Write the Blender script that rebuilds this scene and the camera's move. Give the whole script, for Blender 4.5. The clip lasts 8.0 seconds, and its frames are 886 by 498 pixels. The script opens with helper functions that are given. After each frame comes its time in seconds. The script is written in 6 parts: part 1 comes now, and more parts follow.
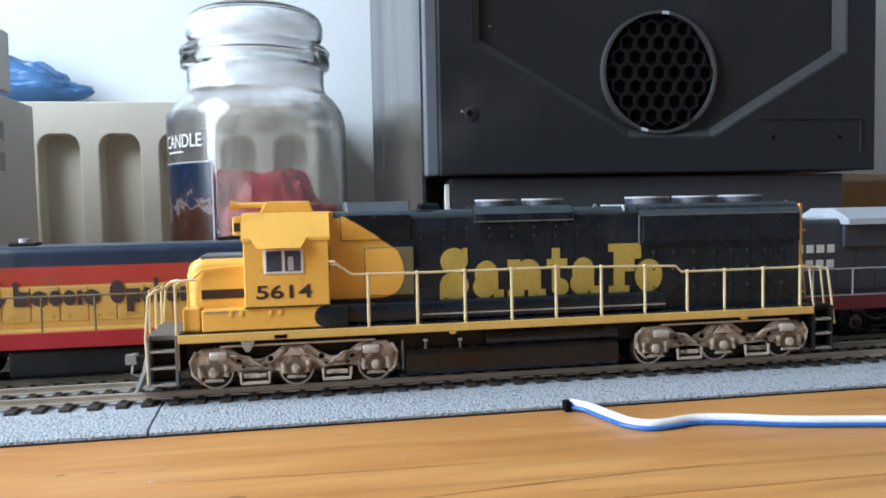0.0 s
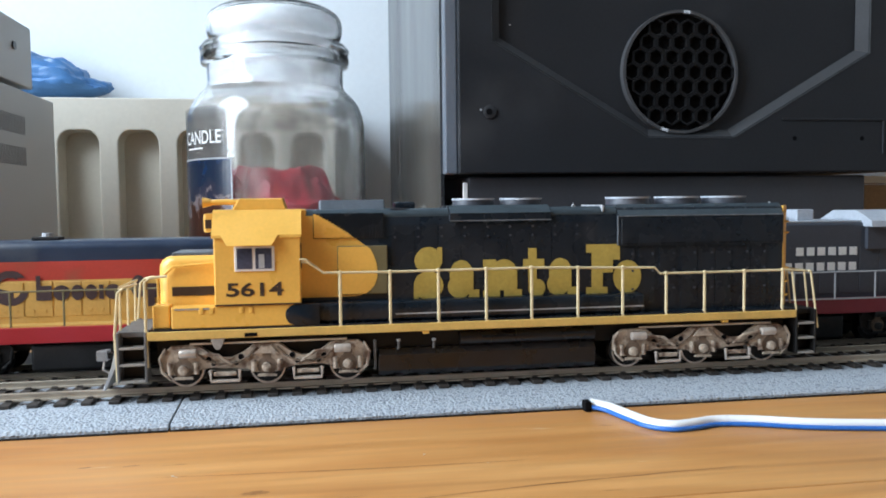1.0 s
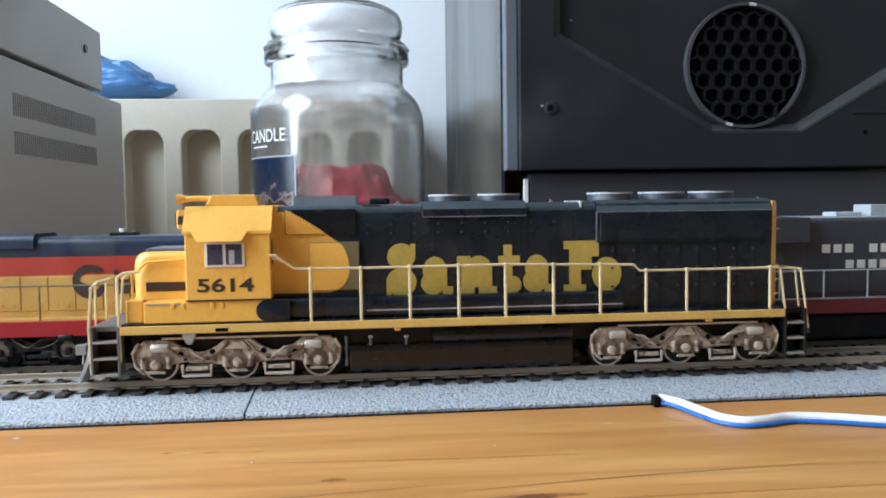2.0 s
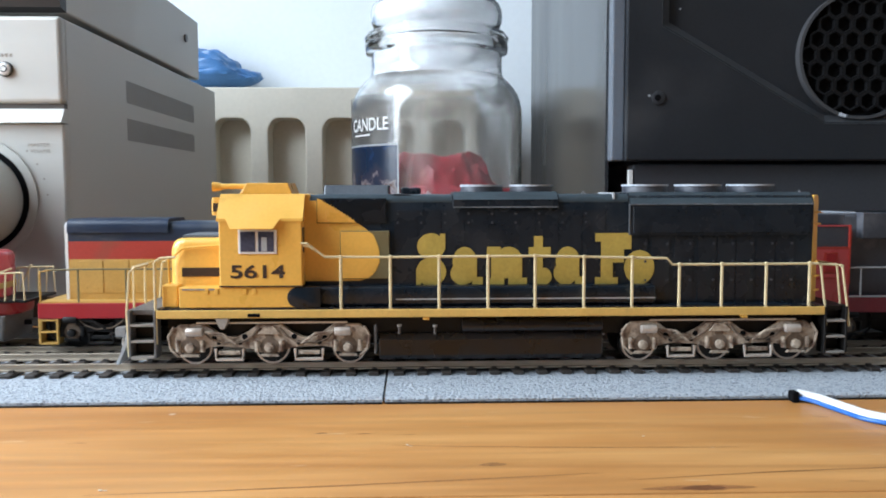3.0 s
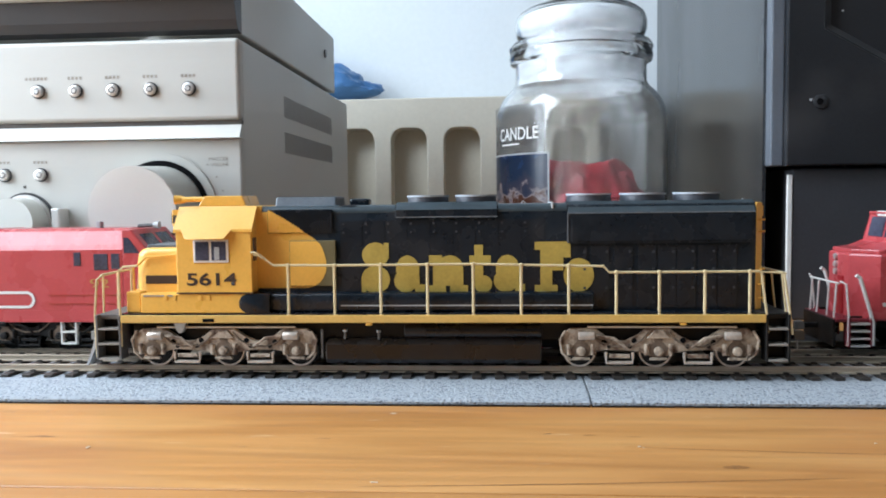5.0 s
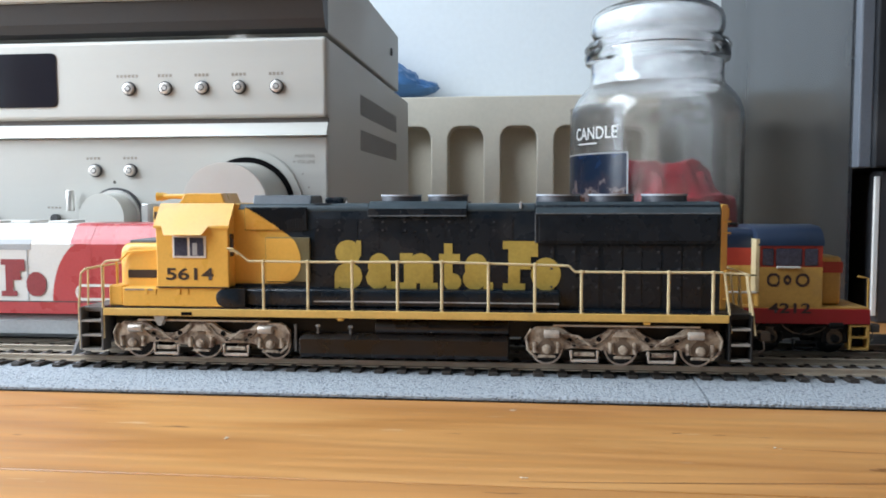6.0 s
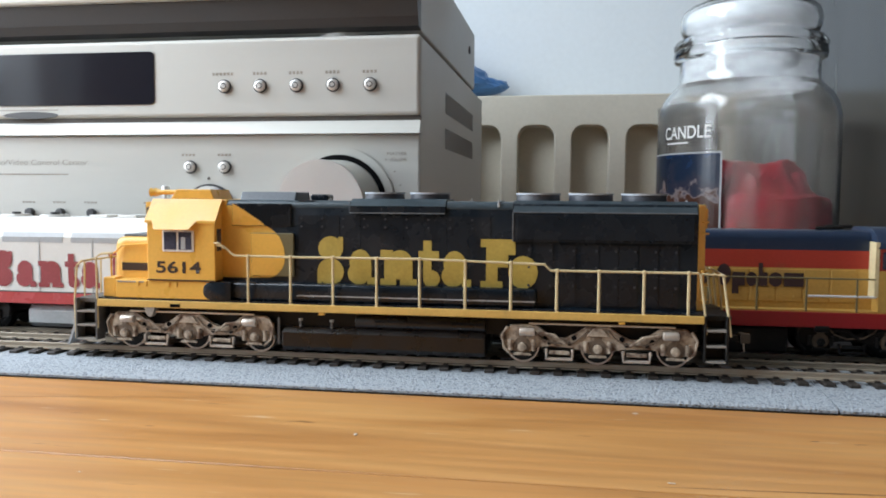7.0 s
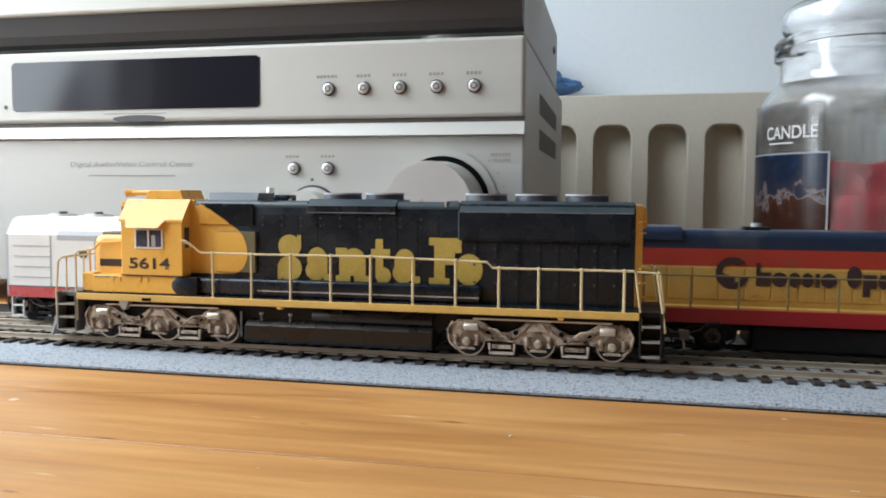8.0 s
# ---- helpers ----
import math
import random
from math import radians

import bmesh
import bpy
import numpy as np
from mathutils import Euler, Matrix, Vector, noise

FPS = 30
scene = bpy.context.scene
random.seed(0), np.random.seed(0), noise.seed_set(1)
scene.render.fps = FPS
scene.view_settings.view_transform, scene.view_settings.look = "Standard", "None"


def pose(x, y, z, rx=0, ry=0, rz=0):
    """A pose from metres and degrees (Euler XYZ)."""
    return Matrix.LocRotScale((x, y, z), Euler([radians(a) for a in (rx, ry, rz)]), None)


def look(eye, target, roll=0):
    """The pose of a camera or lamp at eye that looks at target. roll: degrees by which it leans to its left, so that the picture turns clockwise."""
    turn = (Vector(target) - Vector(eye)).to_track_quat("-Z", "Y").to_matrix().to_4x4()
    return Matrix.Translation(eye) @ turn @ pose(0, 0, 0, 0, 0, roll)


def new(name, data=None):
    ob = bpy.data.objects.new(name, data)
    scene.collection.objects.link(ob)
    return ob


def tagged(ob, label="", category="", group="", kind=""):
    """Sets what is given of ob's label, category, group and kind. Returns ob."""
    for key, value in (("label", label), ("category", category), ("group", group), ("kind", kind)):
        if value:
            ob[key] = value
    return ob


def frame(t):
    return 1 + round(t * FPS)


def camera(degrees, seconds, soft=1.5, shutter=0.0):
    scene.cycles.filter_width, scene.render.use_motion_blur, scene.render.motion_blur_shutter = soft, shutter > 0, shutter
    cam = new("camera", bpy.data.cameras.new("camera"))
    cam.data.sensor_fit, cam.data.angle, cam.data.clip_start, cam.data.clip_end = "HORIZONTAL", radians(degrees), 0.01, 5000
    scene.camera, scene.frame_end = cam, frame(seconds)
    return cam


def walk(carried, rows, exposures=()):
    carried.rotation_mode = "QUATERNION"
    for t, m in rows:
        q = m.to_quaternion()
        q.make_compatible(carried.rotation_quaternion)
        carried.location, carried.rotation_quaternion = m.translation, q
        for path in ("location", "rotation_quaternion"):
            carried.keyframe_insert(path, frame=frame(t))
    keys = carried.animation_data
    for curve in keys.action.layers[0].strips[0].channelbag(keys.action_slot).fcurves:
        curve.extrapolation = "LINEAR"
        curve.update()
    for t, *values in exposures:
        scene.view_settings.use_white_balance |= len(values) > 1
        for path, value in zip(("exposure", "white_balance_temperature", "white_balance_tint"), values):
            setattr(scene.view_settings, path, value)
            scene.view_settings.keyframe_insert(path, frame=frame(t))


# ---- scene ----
cam = camera(58.46, 8.0, soft=1.8, shutter=0.3)
# seconds, x, y, z in metres, yaw, pitch, roll in degrees
PATH = [
    (0.0, 0.0462, -0.2667, 0.0669, -10.16, -3.31, 1.13),
    (0.5, 0.0451, -0.2661, 0.0664, -9.92, -3.32, 0.93),
    (1.0, 0.0437, -0.2661, 0.0666, -9.19, -3.37, 0.62),
    (1.5, 0.0403, -0.2672, 0.0671, -7.81, -3.53, 1.23),
    (1.7, 0.0393, -0.2669, 0.0655, -6.56, -3.33, 1.02),
    (2.8, 0.0194, -0.2687, 0.0650, -3.74, -4.01, 0.45),
    (3.0, 0.0114, -0.2679, 0.0656, -1.69, -4.16, 0.12),
    (3.5, 0.0083, -0.2682, 0.0651, -1.08, -4.28, 0.86),
    (4.0, 0.0022, -0.2706, 0.0659, 0.35, -3.93, 1.01),
    (4.5, -0.0128, -0.2727, 0.0663, 2.32, -3.72, 1.03),
    (5.0, -0.0287, -0.2770, 0.0667, 4.05, -3.65, 0.68),
    (5.2, -0.0346, -0.2778, 0.0664, 4.75, -3.57, 0.58),
    (6.3, -0.0658, -0.2824, 0.0673, 6.73, -3.84, 0.02),
    (6.5, -0.0699, -0.2813, 0.0667, 7.65, -3.79, -0.05),
    (7.0, -0.0829, -0.2827, 0.0667, 9.14, -3.84, -0.37),
    (7.5, -0.0956, -0.2863, 0.0674, 10.64, -3.91, -0.48),
    (8.0, -0.1136, -0.2891, 0.0672, 12.28, -3.88, -0.37),
]
# seconds, stops, kelvin, tint
EXPOSURES = [(0.0, 0.2, 6320, 10), (1.7, 0.17, 6320, 10), (3.5, 0.13, 6380, 10.5), (5.0, -0.03, 6400, 10), (6.5, -0.34, 6620, 10.5), (8.0, -0.52, 6800, 11)]
walk(cam, [(t, pose(x, y, z, 90 + pitch, roll, yaw)) for t, x, y, z, yaw, pitch, roll in PATH], EXPOSURES)

# the yellow engine's way along the front track: seconds, metres
RUN = [(0.0, 0.1935), (0.5, 0.1892), (1.0, 0.1776), (1.5, 0.1630), (1.7, 0.1559), (2.8, 0.1182), (3.0, 0.1114), (3.5, 0.0913), (4.0, 0.0690), (4.5, 0.0467), (5.0, 0.0237), (5.2, 0.0142), (6.3, -0.0410), (6.5, -0.0501), (7.0, -0.0742), (7.5, -0.1051), (8.0, -0.1414)]

# ---- light ----
world = bpy.data.worlds.new("sky")
scene.world = world
world.use_nodes = True
wn = world.node_tree
sky = wn.nodes.new("ShaderNodeTexSky")
sky.sky_type, sky.sun_disc, sky.sun_elevation, sky.sun_rotation = "NISHITA", False, radians(40), radians(200)
wn.links.new(sky.outputs[0], wn.nodes["Background"].inputs[0])
wn.nodes["Background"].inputs[1].default_value = 0.12


def window_light(name, where, target, w, h, watts, colour):
    lamp = bpy.data.lights.new(name, "AREA")
    lamp.shape, lamp.size, lamp.size_y, lamp.energy, lamp.color = "RECTANGLE", w, h, watts, colour
    ob = new(name, lamp)
    ob.matrix_world = look(where, target)
    return ob


# daylight of the window in the west wall
window_light("west_window_light", (-0.785, -0.19, 0.54), (0.1, -0.17, 0.08), 0.68, 0.98, 28.5, (0.765, 0.88, 1.0))

# ---- materials ----
def nodes_of(name):
    m = bpy.data.materials.new(name)
    m.use_nodes = True
    return m, m.node_tree.nodes, m.node_tree.links


def paint(name, col, rough=0.45, metal=0.0, vary=0.18, scale=140.0, fine=900.0, bump=0.0, dirt=None, dirt_amount=0.0, stretch=(1, 1, 1), coat=0.0, spec=0.5, even=False):
    """A surface with grain at two scales, a little relief, uneven gloss and, where asked for, dirt in patches."""
    m, n, l = nodes_of(name)
    b = n["Principled BSDF"]
    tc, mp = n.new("ShaderNodeTexCoord"), n.new("ShaderNodeMapping")
    l.new(tc.outputs["Object"], mp.inputs[0])
    mp.inputs["Scale"].default_value = stretch
    big, small = n.new("ShaderNodeTexNoise"), n.new("ShaderNodeTexNoise")
    big.inputs["Scale"].default_value, small.inputs["Scale"].default_value = scale, fine
    big.inputs["Detail"].default_value, small.inputs["Detail"].default_value = 4, 2
    l.new(mp.outputs[0], big.inputs["Vector"]), l.new(mp.outputs[0], small.inputs["Vector"])
    add = n.new("ShaderNodeMath")
    add.operation = "ADD"
    l.new(big.outputs[0], add.inputs[0]), l.new(small.outputs[0], add.inputs[1])
    ramp = n.new("ShaderNodeMapRange")
    ramp.inputs["From Min"].default_value, ramp.inputs["From Max"].default_value = 0.6, 1.4
    ramp.inputs["To Min"].default_value, ramp.inputs["To Max"].default_value = 1 - vary, 1 + vary
    l.new(add.outputs[0], ramp.inputs["Value"])
    mul = n.new("ShaderNodeVectorMath")
    mul.operation = "SCALE"
    mul.inputs[0].default_value = col
    l.new(ramp.outputs[0], mul.inputs["Scale"])
    out = mul.outputs[0]
    if dirt:
        pick = n.new("ShaderNodeTexNoise")
        pick.inputs["Scale"].default_value, pick.inputs["Detail"].default_value = scale * 0.6, 6
        l.new(mp.outputs[0], pick.inputs["Vector"])
        edge = n.new("ShaderNodeMapRange")
        edge.inputs["From Min"].default_value, edge.inputs["From Max"].default_value = 0.62 - dirt_amount * 0.3, 0.78 - dirt_amount * 0.3
        l.new(pick.outputs[0], edge.inputs["Value"])
        mix = n.new("ShaderNodeMix")
        mix.data_type = "RGBA"
        mix.inputs["B"].default_value = (0, 0, 0, 1)
        l.new(edge.outputs[0], mix.inputs["Factor"])
        l.new(out, mix.inputs[6])
        mix.inputs[7].default_value = (*dirt, 1)
        out = mix.outputs[2]
    l.new(out, b.inputs["Base Color"])
    rr = n.new("ShaderNodeMapRange")
    rr.inputs["From Min"].default_value, rr.inputs["From Max"].default_value = 0.3, 0.7
    rr.inputs["To Min"].default_value, rr.inputs["To Max"].default_value = (rough, rough + 0.01) if even else (max(rough - 0.08, 0.02), min(rough + 0.1, 1))
    l.new(big.outputs[0], rr.inputs["Value"])
    l.new(rr.outputs[0], b.inputs["Roughness"])
    b.inputs["Metallic"].default_value = metal
    b.inputs["Coat Weight"].default_value, b.inputs["Specular IOR Level"].default_value = coat, spec
    if bump:
        bp = n.new("ShaderNodeBump")
        bp.inputs["Strength"].default_value, bp.inputs["Distance"].default_value = min(bump, 1), 0.0004
        l.new(small.outputs[0], bp.inputs["Height"])
        l.new(bp.outputs[0], b.inputs["Normal"])
    return m


def wood_material():
    m, n, l = nodes_of("pine")
    b = n["Principled BSDF"]
    tc, mp, mq = n.new("ShaderNodeTexCoord"), n.new("ShaderNodeMapping"), n.new("ShaderNodeMapping")
    l.new(tc.outputs["Object"], mp.inputs[0]), l.new(tc.outputs["Object"], mq.inputs[0])
    mp.inputs["Scale"].default_value = (1.3, 9, 9)
    mq.inputs["Scale"].default_value = (4, 90, 90)
    g, f, k = n.new("ShaderNodeTexNoise"), n.new("ShaderNodeTexNoise"), n.new("ShaderNodeTexNoise")
    g.inputs["Scale"].default_value, g.inputs["Detail"].default_value, g.inputs["Distortion"].default_value = 6, 5, 0.6
    f.inputs["Scale"].default_value, f.inputs["Detail"].default_value = 3.5, 4
    k.inputs["Scale"].default_value, k.inputs["Detail"].default_value = 26, 3
    l.new(mp.outputs[0], g.inputs["Vector"]), l.new(mq.outputs[0], f.inputs["Vector"]), l.new(mp.outputs[0], k.inputs["Vector"])
    r = n.new("ShaderNodeValToRGB")
    r.color_ramp.elements[0].position, r.color_ramp.elements[0].color = 0.28, (0.41, 0.170, 0.045, 1)
    r.color_ramp.elements[1].position, r.color_ramp.elements[1].color = 0.68, (0.62, 0.310, 0.102, 1)
    e = r.color_ramp.elements.new(0.46)
    e.color = (0.525, 0.237, 0.069, 1)
    l.new(g.outputs[0], r.inputs[0])
    fr = n.new("ShaderNodeMapRange")
    fr.inputs["From Min"].default_value, fr.inputs["From Max"].default_value = 0.35, 0.65
    fr.inputs["To Min"].default_value, fr.inputs["To Max"].default_value = 0.92, 1.07
    l.new(f.outputs[0], fr.inputs["Value"])
    mul = n.new("ShaderNodeVectorMath")
    mul.operation = "SCALE"
    l.new(r.outputs[0], mul.inputs[0]), l.new(fr.outputs[0], mul.inputs["Scale"])
    # thin dark growth lines, where a slow swell crosses its middle
    ml = n.new("ShaderNodeMapping")
    l.new(tc.outputs["Object"], ml.inputs[0])
    ml.inputs["Scale"].default_value, ml.inputs["Rotation"].default_value = (0.16, 5, 5), (0, 0, 0.035)
    gl, off, ab, lr = n.new("ShaderNodeTexNoise"), n.new("ShaderNodeMath"), n.new("ShaderNodeMath"), n.new("ShaderNodeMapRange")
    gl.inputs["Scale"].default_value, gl.inputs["Detail"].default_value = 2.6, 1
    off.operation, off.inputs[1].default_value, ab.operation = "SUBTRACT", 0.5, "ABSOLUTE"
    lr.inputs["From Min"].default_value, lr.inputs["From Max"].default_value = 0.012, 0.002
    lr.inputs["To Min"].default_value, lr.inputs["To Max"].default_value = 0.0, 0.28
    l.new(ml.outputs[0], gl.inputs["Vector"]), l.new(gl.outputs[0], off.inputs[0]), l.new(off.outputs[0], ab.inputs[0]), l.new(ab.outputs[0], lr.inputs["Value"])
    lines = n.new("ShaderNodeMix")
    lines.data_type = "RGBA"
    lines.inputs[7].default_value = (0.24, 0.085, 0.02, 1)
    l.new(lr.outputs[0], lines.inputs["Factor"]), l.new(mul.outputs[0], lines.inputs[6])
    # a few dark scratches and knots along the grain
    kr = n.new("ShaderNodeMapRange")
    kr.inputs["From Min"].default_value, kr.inputs["From Max"].default_value = 0.70, 0.76
    l.new(k.outputs[0], kr.inputs["Value"])
    mix = n.new("ShaderNodeMix")
    mix.data_type = "RGBA"
    l.new(kr.outputs[0], mix.inputs["Factor"]), l.new(lines.outputs[2], mix.inputs[6])
    mix.inputs[7].default_value = (0.16, 0.055, 0.015, 1)
    # pale grains of dust
    sp = n.new("ShaderNodeTexVoronoi")
    sp.inputs["Scale"].default_value = 34
    l.new(tc.outputs["Object"], sp.inputs["Vector"])
    sr = n.new("ShaderNodeMapRange")
    sr.inputs["From Min"].default_value, sr.inputs["From Max"].default_value = 0.060, 0.035
    l.new(sp.outputs["Distance"], sr.inputs["Value"])
    gate = n.new("ShaderNodeMath")
    gate.operation, gate.inputs[1].default_value = "GREATER_THAN", 0.62
    split = n.new("ShaderNodeSeparateColor")
    l.new(sp.outputs["Color"], split.inputs[0]), l.new(split.outputs[0], gate.inputs[0])
    both = n.new("ShaderNodeMath")
    both.operation = "MULTIPLY"
    l.new(sr.outputs[0], both.inputs[0]), l.new(gate.outputs[0], both.inputs[1])
    dust = n.new("ShaderNodeMix")
    dust.data_type = "RGBA"
    dust.inputs[7].default_value = (0.72, 0.62, 0.50, 1)
    l.new(both.outputs[0], dust.inputs["Factor"]), l.new(mix.outputs[2], dust.inputs[6])
    # short pale scuffs along the grain
    ms, ns, sm, scuff = n.new("ShaderNodeMapping"), n.new("ShaderNodeTexNoise"), n.new("ShaderNodeMapRange"), n.new("ShaderNodeMix")
    ms.inputs["Scale"].default_value, ms.inputs["Rotation"].default_value = (22, 150, 150), (0, 0, 0.05)
    ns.inputs["Scale"].default_value, ns.inputs["Detail"].default_value = 1.6, 3
    sm.inputs["From Min"].default_value, sm.inputs["From Max"].default_value = 0.68, 0.80
    sm.inputs["To Max"].default_value, scuff.data_type = 0.75, "RGBA"
    scuff.inputs[7].default_value = (0.80, 0.62, 0.40, 1)
    l.new(tc.outputs["Object"], ms.inputs[0]), l.new(ms.outputs[0], ns.inputs["Vector"]), l.new(ns.outputs[0], sm.inputs["Value"])
    l.new(sm.outputs[0], scuff.inputs["Factor"]), l.new(dust.outputs[2], scuff.inputs[6])
    l.new(scuff.outputs[2], b.inputs["Base Color"])
    rr = n.new("ShaderNodeMapRange")
    rr.inputs["To Min"].default_value, rr.inputs["To Max"].default_value = 0.30, 0.52
    b.inputs["Specular IOR Level"].default_value = 0.6
    l.new(f.outputs[0], rr.inputs["Value"]), l.new(rr.outputs[0], b.inputs["Roughness"])
    bp = n.new("ShaderNodeBump")
    bp.inputs["Strength"].default_value, bp.inputs["Distance"].default_value = 0.12, 0.0004
    l.new(f.outputs[0], bp.inputs["Height"]), l.new(bp.outputs[0], b.inputs["Normal"])
    return m


def foam_material():
    m, n, l = nodes_of("grey_foam")
    b = n["Principled BSDF"]
    tc = n.new("ShaderNodeTexCoord")
    v, s = n.new("ShaderNodeTexVoronoi"), n.new("ShaderNodeTexNoise")
    v.inputs["Scale"].default_value, s.inputs["Scale"].default_value, s.inputs["Detail"].default_value = 1050, 520, 3
    l.new(tc.outputs["Object"], v.inputs["Vector"]), l.new(tc.outputs["Object"], s.inputs["Vector"])
    add = n.new("ShaderNodeMath")
    add.operation = "ADD"
    l.new(v.outputs[0], add.inputs[0]), l.new(s.outputs[0], add.inputs[1])
    r = n.new("ShaderNodeValToRGB")
    r.color_ramp.elements[0].position, r.color_ramp.elements[0].color = 0.45, (0.085, 0.097, 0.115, 1)
    r.color_ramp.elements[1].position, r.color_ramp.elements[1].color = 1.0, (0.37, 0.40, 0.43, 1)
    l.new(add.outputs[0], r.inputs[0]), l.new(r.outputs[0], b.inputs["Base Color"])
    b.inputs["Roughness"].default_value = 0.95
    bp = n.new("ShaderNodeBump")
    bp.inputs["Strength"].default_value, bp.inputs["Distance"].default_value = 0.65, 0.0005
    l.new(add.outputs[0], bp.inputs["Height"]), l.new(bp.outputs[0], b.inputs["Normal"])
    return m


def glass_material(name, tint=(1, 1, 1), rough=0.0):
    m, n, l = nodes_of(name)
    b = n["Principled BSDF"]
    b.inputs["Base Color"].default_value = (*tint, 1)
    b.inputs["Transmission Weight"].default_value, b.inputs["Roughness"].default_value, b.inputs["IOR"].default_value = 1, rough, 1.47
    return m


def label_material():
    m, n, l = nodes_of("candle_picture")
    b = n["Principled BSDF"]
    tc, sep = n.new("ShaderNodeTexCoord"), n.new("ShaderNodeSeparateXYZ")
    l.new(tc.outputs["Object"], sep.inputs[0])
    no = n.new("ShaderNodeTexNoise")
    no.inputs["Scale"].default_value, no.inputs["Detail"].default_value = 110, 5
    l.new(tc.outputs["Object"], no.inputs["Vector"])
    h = n.new("ShaderNodeMapRange")
    h.inputs["From Min"].default_value, h.inputs["From Max"].default_value = 0.04, 0.095
    l.new(sep.outputs[2], h.inputs["Value"])
    a = n.new("ShaderNodeMath")
    a.operation, a.inputs[1].default_value = "MULTIPLY_ADD", 0.9
    l.new(no.outputs[0], a.inputs[0]), l.new(h.outputs[0], a.inputs[2])
    r = n.new("ShaderNodeValToRGB")
    for p, c in ((0.40, (0.035, 0.010, 0.006)), (0.58, (0.055, 0.018, 0.010)), (0.66, (0.07, 0.03, 0.02)), (0.70, (0.22, 0.18, 0.18)), (0.74, (0.03, 0.03, 0.05)), (0.9, (0.010, 0.022, 0.048)), (1.0, (0.009, 0.020, 0.048))):
        e = r.color_ramp.elements.new(min(p, 0.999))
        e.color = (*c, 1)
    r.color_ramp.elements[0].color, r.color_ramp.elements[-1].color = (0.05, 0.01, 0.006, 1), (0.010, 0.03, 0.08, 1)
    s = n.new("ShaderNodeMath")
    s.operation, s.inputs[1].default_value = "MULTIPLY", 0.72
    l.new(a.outputs[0], s.inputs[0]), l.new(s.outputs[0], r.inputs[0]), l.new(r.outputs[0], b.inputs["Base Color"])
    b.inputs["Roughness"].default_value = 0.25
    return m


WOOD, FOAM = wood_material(), foam_material()
WALL = paint("white_wall_paint", (0.74, 0.785, 0.81), 0.8, vary=0.03, scale=6, fine=180, bump=0.15)
# greys of the two unseen walls, set by how much light they bounce
EAST_WALL = paint("bounce_wall_grey", (0.50, 0.51, 0.515), 0.85, vary=0.04, scale=6, fine=180)
DIM_WALL = paint("low_bounce_wall_grey", (0.24, 0.25, 0.255), 0.85, vary=0.05, scale=6, fine=180)
# lighter than the case: light caught by the panel's slope, painted in
RIDGE = paint("lit_black_ridge", (0.042, 0.044, 0.047), 0.4, vary=0.15, scale=30)
CEIL = paint("white_ceiling_paint", (0.78, 0.78, 0.77), 0.9, vary=0.02, scale=4, fine=120)
CARPET = paint("grey_brown_carpet", (0.22, 0.19, 0.16), 0.95, scale=30, fine=500, bump=0.5)
FRAME_WHITE = paint("white_gloss", (0.80, 0.80, 0.78), 0.35, vary=0.04, scale=20)
CREAM = paint("cream_enamel", (0.63, 0.585, 0.49), 0.38, vary=0.05, scale=14, fine=300)
SILVER = paint("champagne_metal", (0.505, 0.495, 0.455), 0.46, metal=0.15, vary=0.04, scale=20, fine=1500, stretch=(0.1, 1, 6))
SILVER_SIDE = paint("grey_sheet_metal", (0.52, 0.515, 0.485), 0.5, metal=0.1, vary=0.06, scale=18, fine=900, bump=0.1)
CHROME = paint("polished_metal", (0.66, 0.64, 0.61), 0.36, metal=0.6, vary=0.03)
KNOB = paint("brushed_champagne", (0.61, 0.60, 0.55), 0.4, metal=0.2, vary=0.03, scale=30, fine=1800)
BLACK_GLOSS = paint("black_window", (0.012, 0.012, 0.018), 0.10, vary=0.02, spec=0.35, even=True)
DARK_METAL = paint("dark_grey_metal", (0.06, 0.06, 0.062), 0.38, vary=0.08, scale=25)
VENT_GREY = paint("dusty_vent_grey", (0.21, 0.205, 0.195), 0.6, vary=0.2, scale=60)
FASCIA_DARK = paint("dark_fascia_plastic", (0.030, 0.030, 0.031), 0.5, vary=0.08, scale=25)
FAINT = paint("faint_ink", (0.30, 0.27, 0.23), 0.5)
INK = paint("grey_ink", (0.09, 0.08, 0.07), 0.6)
CASE_BLACK = paint("black_case_plastic", (0.020, 0.0215, 0.0245), 0.42, vary=0.14, scale=22, fine=600, bump=0.12, dirt=(0.040, 0.040, 0.042), dirt_amount=0.10, spec=0.3)
CASE_GREY = paint("painted_case_steel", (0.020, 0.022, 0.025), 0.18, vary=0.14, scale=14, fine=500, stretch=(1, 1, 0.25), spec=0.8)
CASE_EDGE = paint("case_edge_metal", (0.16, 0.18, 0.21), 0.4, metal=0.3, vary=0.1, scale=14)
BOX_GREY = paint("dark_box_metal", (0.060, 0.060, 0.066), 0.38, metal=0.2, vary=0.12, scale=22, fine=600)
VENT_BLACK = paint("vent_rib_black", (0.005, 0.005, 0.0055), 0.6, spec=0.25)
VOID = paint("black_void", (0.004, 0.004, 0.0045), 0.9, spec=0.1)
CARD = paint("brown_cardboard", (0.30, 0.18, 0.08), 0.8, scale=40, fine=400, bump=0.2)
BLUE_BAG = paint("blue_plastic_film", (0.075, 0.205, 0.44), 0.35, vary=0.22, scale=35)
GLASS, PANE = glass_material("clear_glass", (0.955, 0.965, 0.96), 0.06), glass_material("window_pane")
GLASS.node_tree.nodes["Principled BSDF"].inputs["Specular IOR Level"].default_value = 0.32
